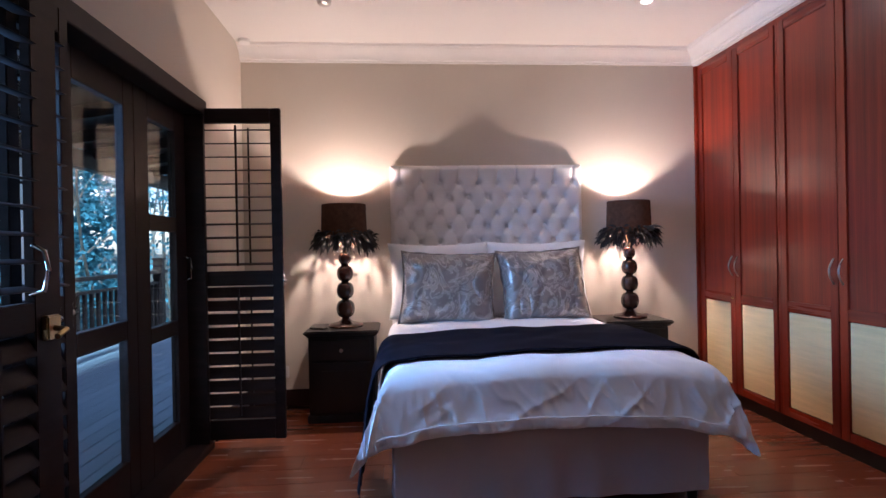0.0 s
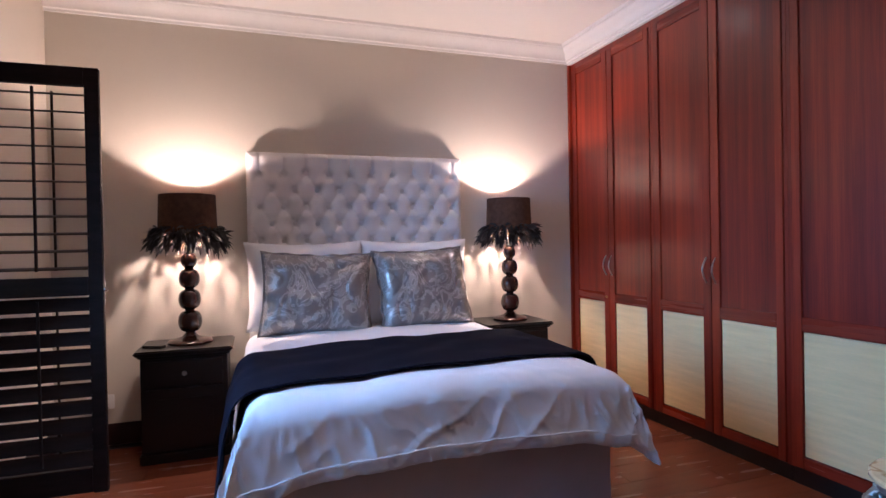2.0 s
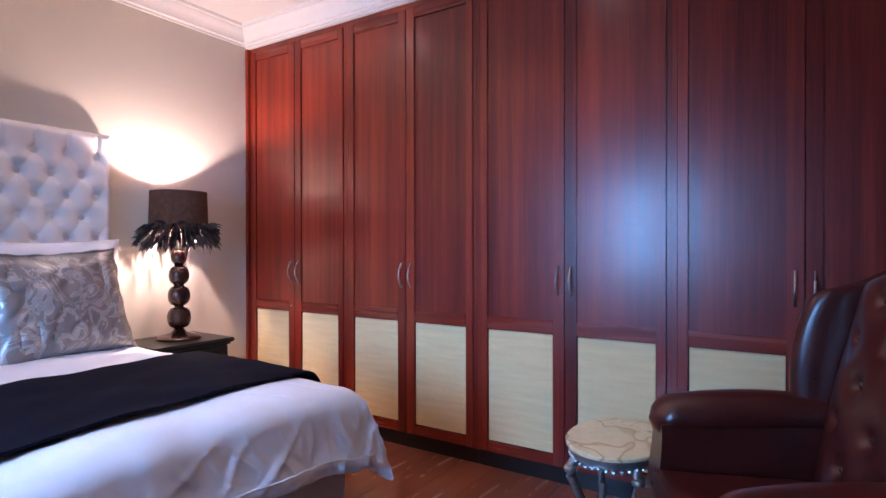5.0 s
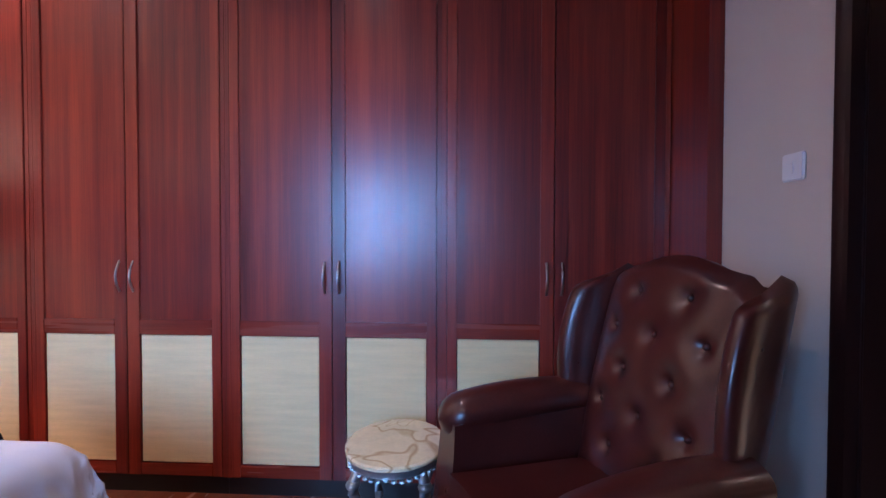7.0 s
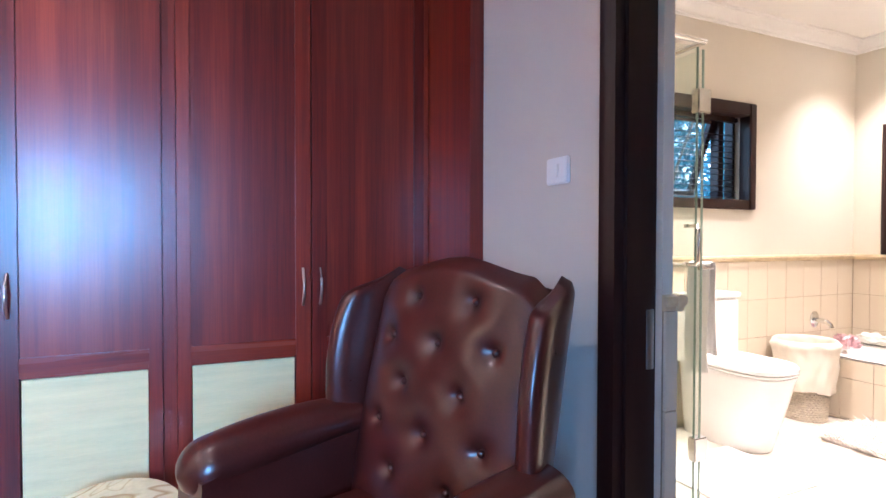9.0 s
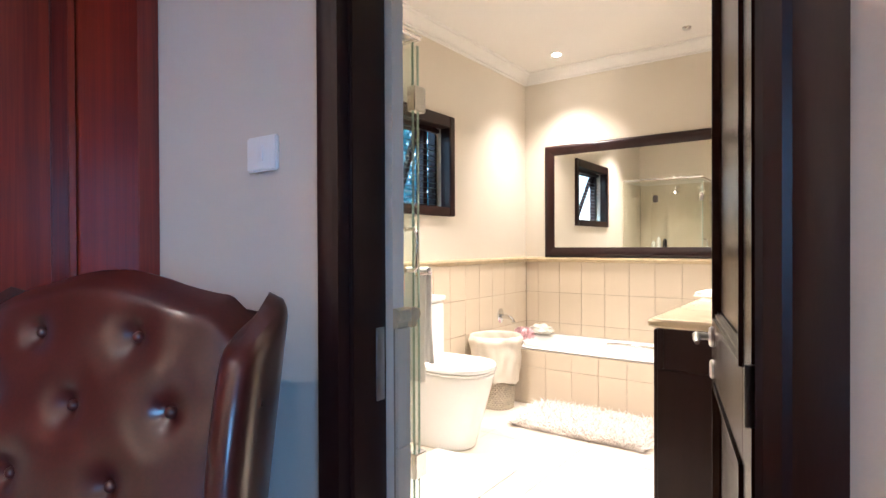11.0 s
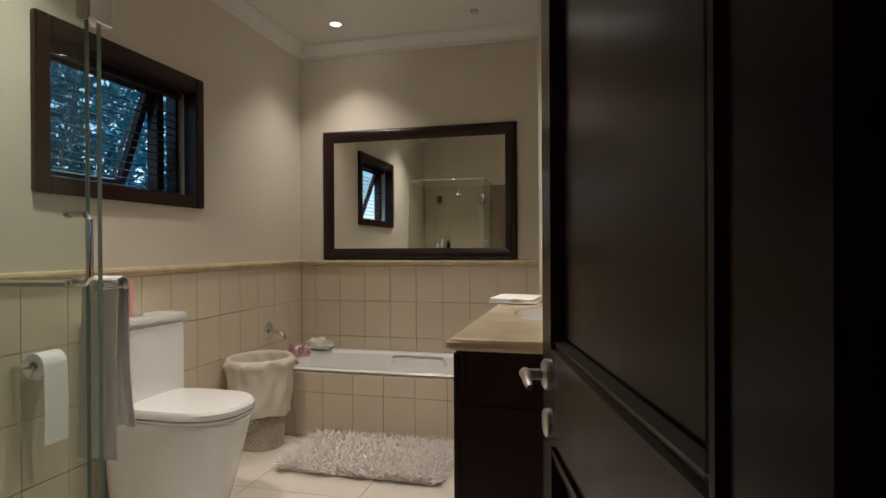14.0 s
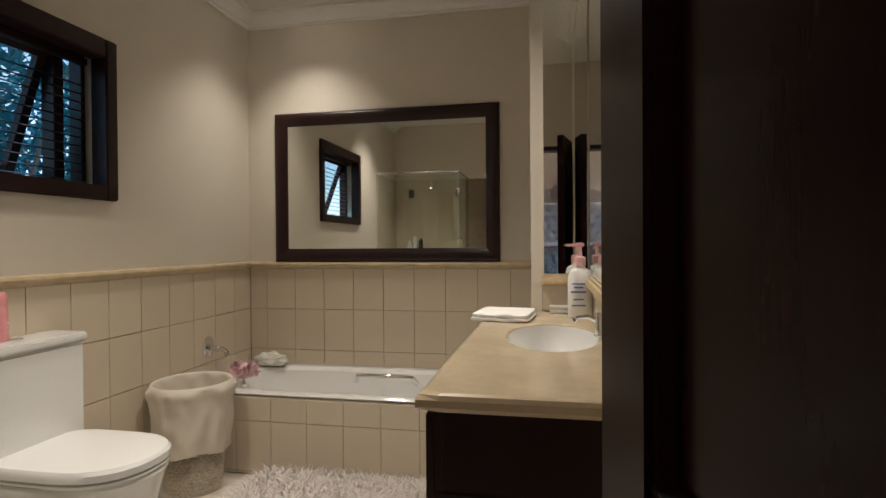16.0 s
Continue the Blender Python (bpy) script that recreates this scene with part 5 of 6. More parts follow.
sp = thing("bath_spout", pose(BXE - 0.012, -2.81, 0.605), "chrome wall-mounted bath spout with round rose", "tap")
bm = bmesh.new()
lathe(bm, [(0.062, 0), (0.062, 0.006), (0.050, 0.012), (0.02, 0.014)], 28, sy=0.8)
bmesh.ops.transform(bm, matrix=pose(0, 0, 0.02, 0, -90, 0), verts=bm.verts)
part("rose", bm, CHROME, sp)
bm = bmesh.new()
tube(bm, [(0, 0, 0.012), (-0.05, 0, 0.018), (-0.09, 0, 0.012), (-0.118, 0, -0.006), (-0.126, 0, -0.028)], 0.019, 14, 0.015)
part("spout", bm, CHROME, sp)

# bath puff and sponge on the rim
rng = random.Random(11)
bm = bmesh.new()
for k in range(70):
    d = Vector((rng.gauss(0, 1), rng.gauss(0, 1), rng.gauss(0, 1))).normalized()
    d.z = abs(d.z)
    q = d.cross(Vector((rng.random(), rng.random(), rng.random()))).normalized()
    p = d * 0.03
    vs = [bm.verts.new(p), bm.verts.new(p + d * 0.05 + q * 0.022), bm.verts.new(p + d * 0.065), bm.verts.new(p + d * 0.05 - q * 0.022)]
    bm.faces.new(vs)
bmesh.ops.create_icosphere(bm, subdivisions=2, radius=0.045, matrix=Matrix.Translation((0, 0, 0.03)))
single("bath_puff", bm, PINKPALE, "pink and white floral bath puff on the tub rim", "bath puff", pose(2.715, -2.90, BR + 0.012) @ Matrix.Scale(1.15, 4))
bm = bmesh.new()
bmesh.ops.create_icosphere(bm, subdivisions=4, radius=1.0)
for v in bm.verts:
    n = noise.noise(v.co * 2.2) * 0.30 + noise.noise(v.co * 6) * 0.12
    v.co *= 1 + n
    v.co = Vector((v.co.x * 0.105, v.co.y * 0.06, 0.040 + max(-0.040, v.co.z * 0.045)))
single("shower_hat", bm, mat("pale_plastic_film", (0.74, 0.72, 0.64), 0.25, vary=0.1, scale=12, bump=0.2), "crumpled pale plastic shower hat on the tub corner", "shower hat", pose(2.70, -3.215, BR + 0.012))

# ---- toilet ----
def superring(bm, rings, seg=48):
    out = []
    for cx, cy, rx, ry, z, back in rings:
        ring = []
        for i in range(seg):
            a = 2 * math.pi * i / seg
            c, s = math.cos(a), math.sin(a)
            e = 0.75 if c < 0 else (0.35 if back else 0.75)
            ring.append(bm.verts.new((cx + rx * math.copysign(abs(c) ** e, c), cy + ry * math.copysign(abs(s) ** (0.6 if c > 0 and back else 0.85), s), z)))
        out.append(ring)
    for a, b in zip(out, out[1:]):
        for i in range(seg):
            bm.faces.new((a[i], a[(i + 1) % seg], b[(i + 1) % seg], b[i]))
    bm.faces.new(out[0][::-1])
    bm.faces.new(out[-1])
    return bm


wc = thing("toilet", pose(BXE - 0.012, -1.55, 0) @ Matrix.Diagonal((1.09, 1.07, 1.0, 1.0)), "white close-coupled ceramic toilet with closed lid", "toilet")
bm = bmesh.new()
superring(bm, [(-0.245, 0, 0.235, 0.125, 0.0, True), (-0.25, 0, 0.24, 0.13, 0.01, True), (-0.27, 0, 0.265, 0.15, 0.18, True), (-0.30, 0, 0.295, 0.178, 0.42, True), (-0.305, 0, 0.30, 0.182, 0.445, True), (-0.305, 0, 0.295, 0.178, 0.455, True)])
part("pan", bm, CERAMIC, wc)
bm = bmesh.new()
superring(bm, [(-0.365, 0, 0.235, 0.180, 0.457, True), (-0.365, 0, 0.240, 0.185, 0.462, True), (-0.365, 0, 0.240, 0.185, 0.469, True), (-0.365, 0, 0.235, 0.182, 0.471, True)])
part("seat", bm, CERAMIC, wc)
bm = bmesh.new()
superring(bm, [(-0.365, 0, 0.236, 0.182, 0.474, True), (-0.365, 0, 0.242, 0.187, 0.478, True), (-0.365, 0, 0.242, 0.187, 0.500, True), (-0.365, 0, 0.232, 0.178, 0.512, True), (-0.365, 0, 0.12, 0.09, 0.516, True)])
part("lid", bm, CERAMIC, wc, "closed white toilet lid")
part("cistern", boxed(-0.155, -0.002, -0.208, 0.208, 0.46, 0.850, 0.012), CERAMIC, wc)
part("cistern_lid", boxed(-0.162, -0.001, -0.216, 0.216, 0.852, 0.886, 0.007), CERAMIC, wc)
bm = bmesh.new()
lathe(bm, [(0.026, 0.886), (0.026, 0.892), (0.02, 0.894)], 24, -0.08, 0)
part("flush_button", bm, CHROME, wc)
ao = thing("spray_can", pose(BXE - 0.075, -1.515, 0.8875), "pink aerosol can with flower print on the cistern", "air freshener")
bm = bmesh.new()
lathe(bm, [(0.026, 0), (0.027, 0.004), (0.027, 0.115), (0.022, 0.128)], 24)
part("can_body", bm, PINK, ao)
bm = bmesh.new()
lathe(bm, [(0.024, 0.1285), (0.025, 0.165), (0.018, 0.175)], 20)
part("cap", bm, PINK, ao)
bm = bmesh.new()
for k in range(9):
    a = 3.6 + 0.13 * (k % 3)
    bmesh.ops.create_icosphere(bm, subdivisions=1, radius=0.010, matrix=Matrix.Translation((0.021 * math.cos(a), 0.021 * math.sin(a), 0.03 + 0.017 * (k // 3))))
part("flower_print", bm, PINKPALE, ao)

# ---- laundry basket ----
lb = thing("laundry_basket", pose(2.685, -2.385, 0), "oval cream wicker laundry basket with cloth liner", "basket")
bm = bmesh.new()
prng = random.Random(4)
for r in range(14):
    z = 0.012 + r * 0.016
    pts = []
    for i in range(73):
        a = 2 * math.pi * i / 72
        w = 0.004 * (1 if (i + r) % 2 else -1)
        k = 0.118 + 0.018 * (z / 0.24)
        pts.append((1.10 * (k + w) * math.cos(a), 1.0 * (k + w) * math.sin(a), z))
    tube(bm, pts, 0.0065, 5, cap=False)
part("wicker_body", bm, WICKER, lb, "woven wicker body")
bm = bmesh.new()
lathe(bm, [(0.112, 0.004), (0.114, 0.01), (0.13, 0.2), (0.138, 0.40), (0.13, 0.40), (0.12, 0.2), (0.10, 0.012), (0.112, 0.004)], 40, sx=1.10, closed=False)
part("lining_wall", bm, WICKER, lb)


def liner(u, v):
    a = 2 * math.pi * u
    if v < 0.62:
        t = v / 0.62
        z = 0.205 + 0.325 * t + 0.012 * math.sin(3 * a + 1) * (1 - t)
        k = 0.160 + 0.022 * t + 0.006 * (1 - t) * math.sin(7 * a) + 0.012 * noise.noise(Vector((4 * math.cos(a), 4 * math.sin(a), z * 11)))
        k += 0.006 * math.exp(-((t - 0.93) / 0.07) ** 2)
    elif v < 0.74:
        t = (v - 0.62) / 0.12
        z = 0.53 + 0.014 * math.sin(math.pi * t)
        k = 0.180 - 0.02 * t
    else:
        t = (v - 0.74) / 0.26
        z = 0.53 - 0.25 * t
        k = 0.160 - 0.03 * t + 0.004 * math.sin(9 * a + 5 * t)
    return Vector((1.08 * k * math.cos(a), 1.14 * k * math.sin(a), z))


bm = bmesh.new()
sheet(bm, liner, 90, 40, wrap=True)
part("liner", bm, BASKETCLOTH, lb, "cream fabric liner folded over the rim")

# ---- bath mat ----
rng = random.Random(21)
mt = thing("bath_mat", pose(1.93, -2.33, 0.0) @ Matrix.Diagonal((1.08, 1.0, 1.0, 1.0)), "pale shaggy bath mat on the tiled floor", "bath mat")
part("backing", boxed(-0.40, 0.40, -0.27, 0.27, 0.001, 0.012, 0.004), SHAG, mt)
verts, faces = [], []
for k in range(5200):
    x, y = rng.uniform(-0.41, 0.41), rng.uniform(-0.28, 0.28)
    L = rng.uniform(0.05, 0.095)
    a = rng.uniform(0, 6.28)
    lean = rng.uniform(0.2, 1.4)
    d = Vector((math.cos(a) * lean + 0.6 * x, math.sin(a) * lean + 0.5 * y, 1)).normalized()
    q = d.cross(Vector((math.cos(a + 1), math.sin(a + 1), 0.3))).normalized() * 0.0045
    r = d.cross(q).normalized() * 0.0035
    p = Vector((x, y, 0.010))
    n0 = len(verts)
    m2 = p + d * L * 0.55
    e = p + d * L + Vector((math.cos(a), math.sin(a), -0.6)) * 0.012
    for c, s in ((p, 0.8), (m2, 1.1)):
        verts += [tuple(c + q * s), tuple(c + r * s), tuple(c - q * s), tuple(c - r * s)]
    verts.append(tuple(e))
    for i in range(4):
        j = (i + 1) % 4
        faces += [(n0 + i, n0 + j, n0 + 4 + j, n0 + 4 + i), (n0 + 4 + i, n0 + 4 + j, n0 + 8)]
me = bpy.data.meshes.new("pile")
me.from_pydata(verts, [], faces)
me.materials.append(SHAG)
o = new("shaggy_pile", me)
o.parent = mt
tagged(o, kind="stuff")

bm = boxed(1.98, 2.52, -1.42, -0.78, 0.001, 0.012, 0.004)
single("shower_mat", bm, TOWEL, "flat white towelling mat in front of the shower", "bath mat")

# ---- vanity ----
va = thing("vanity_cabinet", pose(0, 0, 0), "dark timber vanity cabinet under a stone top", "vanity")
bm = boxed(BXW + 0.003, VX - 0.032, VY0 + 0.01, VY1 - 0.018, 0.08, VZ - 0.19, 0.003)
box(bm, VX - 0.052, VX - 0.032, VY0 + 0.01, VY1 - 0.018, VZ - 0.189, VZ - 0.036, 0.002)
for y in (VY0 + 0.01, VY1 - 0.038):
    box(bm, BXW + 0.003, VX - 0.053, y, y + 0.02, VZ - 0.189, VZ - 0.036, 0.002)
part("carcass", bm, DARKWOOD, va)
part("plinth", boxed(BXW + 0.003, VX - 0.09, VY0 + 0.01, VY1 - 0.05, 0, 0.079), BLACKWOOD, va)
for k in range(4):
    y0 = VY0 + 0.02 + k * 0.315
    d = part("door", boxed(VX - 0.031, VX - 0.014, y0, y0 + 0.308, 0.10, VZ - 0.045, 0.003), DARKWOOD, va)
    bm = bmesh.new()
    tube(bm, [(VX - 0.014, y0 + 0.05, 0.68), (VX + 0.008, y0 + 0.05, 0.69), (VX + 0.008, y0 + 0.05, 0.79), (VX - 0.014, y0 + 0.05, 0.80)], 0.005, 8)
    part("handle", bm, STEEL, d)
# stone top with an oval basin cut-out
bx, by, brx, bry = 0.900, -1.60, 0.136, 0.25
vt = thing("stone_worktop", pose(0, 0, 0), "polished beige stone worktop with undermounted basin", "worktop")
bm = bmesh.new()
x0, x1, y0, y1 = BXW + 0.003, VX, VY0, VY1
turns = sorted([2 * math.pi * i / 64 for i in range(64)] + [math.atan2(cy - by, cx - bx) % (2 * math.pi) for cx in (x0, x1) for cy in (y0, y1)])
rings = []
for inset, z in ((None, VZ - 0.035), (None, VZ - 0.003), (0.003, VZ), (0.013, VZ), (0.004, VZ - 0.0035), (0.0, VZ - 0.012), (0.0, VZ - 0.026), (0.006, VZ - 0.035)):
    ring = []
    for a in turns:
        c, q = math.cos(a), math.sin(a)
        if inset is None or inset == 0.003:
            k = 1.0 if inset is None else 1.018
            ring.append(bm.verts.new((bx + brx * k * c, by + bry * k * q, z)))
            continue
        xa, xb, ya, yb = x0, x1 - inset, y0, y1 - inset
        t = min(((xb - bx) / c if c > 1e-6 else (xa - bx) / c if c < -1e-6 else 1e9), ((yb - by) / q if q > 1e-6 else (ya - by) / q if q < -1e-6 else 1e9))
        ring.append(bm.verts.new((bx + t * c, by + t * q, z)))
    rings.append(ring)
for ra, rb_ in zip(rings, rings[1:] + rings[:1]):
    for i in range(len(turns)):
        j = (i + 1) % len(turns)
        bm.faces.new((ra[i], ra[j], rb_[j], rb_[i]))
part("slab", bm, STONE, vt, smooth=False)
bm = bmesh.new()
lathe(bm, [(0.995, VZ - 0.005), (0.985, VZ - 0.022), (0.94, VZ - 0.10), (0.75, VZ - 0.155), (0.35, VZ - 0.17), (0.08, VZ - 0.174)], 56, bx, by, brx, bry, closed=False)
part("basin", bm, CERAMIC, vt, "white oval ceramic basin")
bm = bmesh.new()
lathe(bm, [(0.001, VZ - 0.1735), (0.022, VZ - 0.1725), (0.022, VZ - 0.168), (0.001, VZ - 0.166)], 18, bx, by)
part("waste", bm, CHROME, vt)
tp = thing("basin_tap", pose(0.765, by, VZ + 0.001) @ Matrix.Scale(0.62, 4), "chrome basin mixer tap", "tap")
bm = bmesh.new()
lathe(bm, [(0.026, 0), (0.026, 0.008), (0.018, 0.015), (0.017, 0.10), (0.012, 0.115)], 20)
part("tap_body", bm, CHROME, tp)
bm = bmesh.new()
tube(bm, [(0, 0, 0.07), (0.05, 0, 0.095), (0.10, 0, 0.09), (0.115, 0, 0.07)], 0.011, 12)
part("spout", bm, CHROME, tp)
# ledge and splashback round the basin
sb = frame_set("splashback", "beige stone ledge above the basin top")
sb["category"] = "splashback"
part("ledge", boxed(BXW + 0.002, 0.945, VY0 - 0.004, VY0 + 0.030, 1.050, 1.096, 0.010), DADO, sb)
part("ledge", boxed(BXW + 0.001, BXW + 0.030, VY0 + 0.031, VY1, 1.050, 1.096, 0.010), DADO, sb)

# things on the top
bm = bmesh.new()
for k, (w, d, lift) in enumerate(((0.215, 0.26, 0.0), (0.205, 0.25, 0.013))):
    solid(bm, lambda u, v: Vector(((u - 0.5) * w * (1 - 0.05 * (2 * v - 1) ** 4), (v - 0.5) * d * (1 - 0.05 * (2 * u - 1) ** 4), lift + 0.013 - 0.004 * max(abs(2 * u - 1), abs(2 * v - 1)) ** 6 + 0.004 * noise.noise(Vector((u * 4, v * 4, k))))), 24, 24, lambda u, v: Vector((0, 0, -0.012 + 0.004 * max(abs(2 * u - 1), abs(2 * v - 1)) ** 6)))
single("folded_towel", bm, TOWEL, "folded white hand towel on the stone top", "towel", pose(1.075, -1.985, VZ + 0.003, 0, 0, -6))
sd = thing("soap_box", pose(0.865, -2.150, VZ + 0.001), "small white soap box beside the basin", "soap box")
part("box_base", boxed(-0.045, 0.045, -0.02, 0.02, 0, 0.018, 0.004), PLASTIC, sd)
part("box_lid", boxed(-0.046, 0.046, -0.021, 0.021, 0.0185, 0.03, 0.004), PLASTIC, sd)
lo = thing("lotion_bottle", pose(0.797, -2.045, VZ + 0.001, 0, 0, 8) @ Matrix.Scale(1.12, 4), "white lotion bottle with a pink pump cap", "bottle")
bm = bmesh.new()
lathe(bm, [(0.038, 0), (0.041, 0.006), (0.041, 0.13), (0.034, 0.155), (0.018, 0.165), (0.016, 0.172)], 28, sy=0.7)
part("bottle_body", bm, PLASTIC, lo)
bm = bmesh.new()
lathe(bm, [(0.019, 0.1725), (0.019, 0.20), (0.008, 0.205), (0.006, 0.235)], 20)
box(bm, -0.014, 0.014, -0.011, 0.011, 0.235, 0.25, 0.004)
box(bm, 0.0, 0.045, -0.006, 0.006, 0.237, 0.246, 0.003)
part("pump", bm, mat("pale_pink_plastic", (0.75, 0.45, 0.45), 0.35, vary=0.04, bump=0), lo, "pale pink pump dispenser")
BLUEINK = mat("blue_label_ink", (0.10, 0.16, 0.42), 0.5, vary=0.1, bump=0)
for k, (w, z) in enumerate(((0.042, 0.112), (0.03, 0.10), (0.05, 0.085), (0.034, 0.06), (0.045, 0.04))):
    part("label_bar", boxed(-w / 2 + 0.01, w / 2 + 0.01, 0.0285, 0.0300, z - 0.002, z + 0.003), BLUEINK, lo)
pk = thing("pink_bottle", pose(0.780, -2.135, VZ + 0.001), "pink plastic bottle beside the basin", "bottle")
bm = bmesh.new()
lathe(bm, [(0.03, 0), (0.032, 0.005), (0.032, 0.11), (0.022, 0.135), (0.014, 0.14)], 24)
part("bottle_body", bm, PINKPALE, pk)
bm = bmesh.new()
lathe(bm, [(0.015, 0.1405), (0.015, 0.165), (0.012, 0.17)], 18)
part("cap", bm, PLASTIC, pk)

# ---- shower ----
SX, SY = 1.935, -0.515
sh = thing("shower_screen", pose(0, 0, 0), "frameless glass shower enclosure with chrome fittings", "shower screen")
for nm, b in (("door_pane", (SX - 0.005, SX + 0.005, SY + 0.046, 0.246)), ("fixed_pane", (SX + 0.012, BXE - 0.014, SY - 0.005, SY + 0.005))):
    o = part(nm, boxed(*b, 0.012, 2.02, 0.001), SGLASS, sh, "clear greenish glass pane", smooth=False)
    o.visible_shadow = False
part("pane_edge", boxed(SX - 0.005, SX + 0.005, SY + 0.0425, SY + 0.0455, 0.012, 2.02), GLASSEDGE, sh, "polished green glass edge")
part("pane_edge", boxed(SX + 0.008, SX + 0.0115, SY - 0.005, SY + 0.005, 0.012, 2.02), GLASSEDGE, sh, "polished green glass edge")
bm = bmesh.new()
tube(bm, [(SX, 0.248, 2.05), (SX, SY, 2.05)], 0.011, 10)
tube(bm, [(SX, SY, 2.05), (BXE - 0.012, SY, 2.05)], 0.011, 10)
part("top_rail", bm, CHROME, sh)
for z in (0.345, 1.80):
    part("clip", boxed(SX - 0.018, SX + 0.022, SY - 0.018, SY + 0.055, z - 0.05, z + 0.05, 0.004), CHROME, sh)
    part("clip", boxed(2.45, 2.51, SY - 0.014, SY + 0.014, z - 0.045, z + 0.045, 0.004), BLACKWOOD, sh)
bm = bmesh.new()
tube(bm, [(SX - 0.006, SY + 0.085, 1.122), (SX - 0.036, SY + 0.085, 1.122), (SX - 0.048, SY + 0.085, 1.136), (SX - 0.048, SY + 0.085, 1.268), (SX - 0.036, SY + 0.085, 1.282), (SX - 0.006, SY + 0.085, 1.282)], 0.008, 10)
for z in (1.122, 1.282):
    tube(bm, [(SX + 0.006, SY + 0.085, z), (SX + 0.018, SY + 0.085, z)], 0.009, 10)
part("handle", bm, CHROME, sh)
bm = bmesh.new()
tube(bm, [(SX + 0.012, SY - 0.08, 1.105), (2.42, SY - 0.08, 1.105)], 0.010, 10)
for x in (SX + 0.024, 2.40):
    tube(bm, [(x, SY - 0.006, 1.105), (x, SY - 0.092, 1.105)], 0.010, 10)
part("towel_bar", bm, CHROME, sh)


def hung(u, v):
    q = v * 1.05
    y = SY - 0.08
    if q < 0.50:
        z, dy = 1.121 - (0.50 - q) * 0.8, -0.020 - 0.03 * (0.50 - q)
    elif q < 0.56:
        t = (q - 0.50) / 0.06
        z, dy = 1.121 + 0.006 * math.sin(math.pi * t), -0.020 + 0.040 * t
    else:
        z, dy = 1.121 - (q - 0.56) * 0.96, 0.022
    return Vector((SX + 0.020 + u * (0.115 + 0.02 * abs(v - 0.5)) + 0.005 * math.sin(v * 9), y + dy + 0.007 * math.sin(u * 15 + v * 3) * (1 if dy < 0 else 0.3), z))


bm = bmesh.new()
solid(bm, hung, 24, 60, Vector((0, -0.004, 0.003)))
single("bath_towel", bm, TOWEL, "white bath towel hanging over the screen rail", "towel")
sr = thing("overhead_shower", pose(2.35, 0.250, 2.0), "chrome shower rose on a wall arm", "shower head")
bm = bmesh.new()
tube(bm, [(0, 0, 0.0), (0, -0.12, 0.01), (0, -0.24, -0.01), (0, -0.27, -0.06)], 0.010, 10)
lathe(bm, [(0.012, -0.06), (0.05, -0.085), (0.055, -0.10), (0.04, -0.103)], 24, 0, -0.27)
part("arm_and_rose", bm, CHROME, sr)
mx = thing("shower_mixer", pose(BXE - 0.012, -0.10, 1.15), "chrome shower mixer on the tiled wall", "tap")
bm = bmesh.new()
lathe(bm, [(0.05, 0), (0.05, 0.008), (0.02, 0.012), (0.02, 0.05), (0.014, 0.055)], 24)
tube(bm, [(0, 0, 0.04), (0, 0.05, 0.045)], 0.007, 8)
bmesh.ops.transform(bm, matrix=pose(0, 0, 0, 0, -90, 0), verts=bm.verts)
part("mixer_body", bm, CHROME, mx)
cd = thing("shower_shelf", pose(2.62, 0.250, 1.12), "small chrome shelf with bottles in the shower", "shelf")
bm = boxed(-0.14, 0.14, -0.11, 0.0, 0, 0.008, 0.002)
part("shelf", bm, CHROME, cd)
for i, (x, hgt, mm) in enumerate(((-0.08, 0.17, BLACKWOOD), (0.0, 0.20, PLASTIC), (0.07, 0.14, PLASTIC))):
    b = thing("shampoo_bottle", pose(2.62 + x, 0.190, 1.129), "shampoo bottle on the shower shelf", "bottle", "shower bottles")
    bm = bmesh.new()
    lathe(bm, [(0.026, 0), (0.028, 0.005), (0.028, hgt * 0.8), (0.014, hgt * 0.9), (0.014, hgt)], 20)
    part("bottle_body", bm, mm, b)
# paper holder on the east wall
ph = thing("toilet_roll_holder", pose(BXE - 0.012, -1.11, 0.71), "chrome roll holder with white toilet paper", "roll holder")
bm = bmesh.new()
tube(bm, [(0, 0.08, 0.04), (-0.06, 0.08, 0.04), (-0.065, 0.07, 0.04), (-0.065, -0.07, 0.04)], 0.008, 8)
part("bracket", bm, CHROME, ph)
bm = bmesh.new()
lathe(bm, [(0.02, -0.05), (0.052, -0.05), (0.052, 0.05), (0.02, 0.05), (0.02, -0.05)], 28, closed=False)
bmesh.ops.transform(bm, matrix=pose(-0.065, 0, 0.04, 90), verts=bm.verts)
solid(bm, lambda u, v: Vector((-0.116 - 0.004 * math.sin(v * 3), -0.05 + u * 0.1, 0.04 - v * 0.30)), 2, 8, Vector((-0.001, 0, 0)))
part("paper_roll", bm, TOWEL, ph)

# bathrobe on the back of the open door, seen in the mirror over the basin
rb = thing("bathrobe", pose(0.735, -0.15, 0, 0, 0, 180), "white towelling bathrobe hanging on the back of the door", "bathrobe")


def robe(u, v):
    a = (u - 0.5) * math.pi
    z = 1.90 - v * 1.15
    w = 0.04 + 0.09 * min(1, v * 2.5) + 0.015 * v
    r = 1 + 0.18 * math.sin(u * 26) * min(1, v * 2)
    return Vector((0.012 + 0.075 * math.cos(a) * r * (0.4 + 0.6 * v), w * math.sin(a), z))


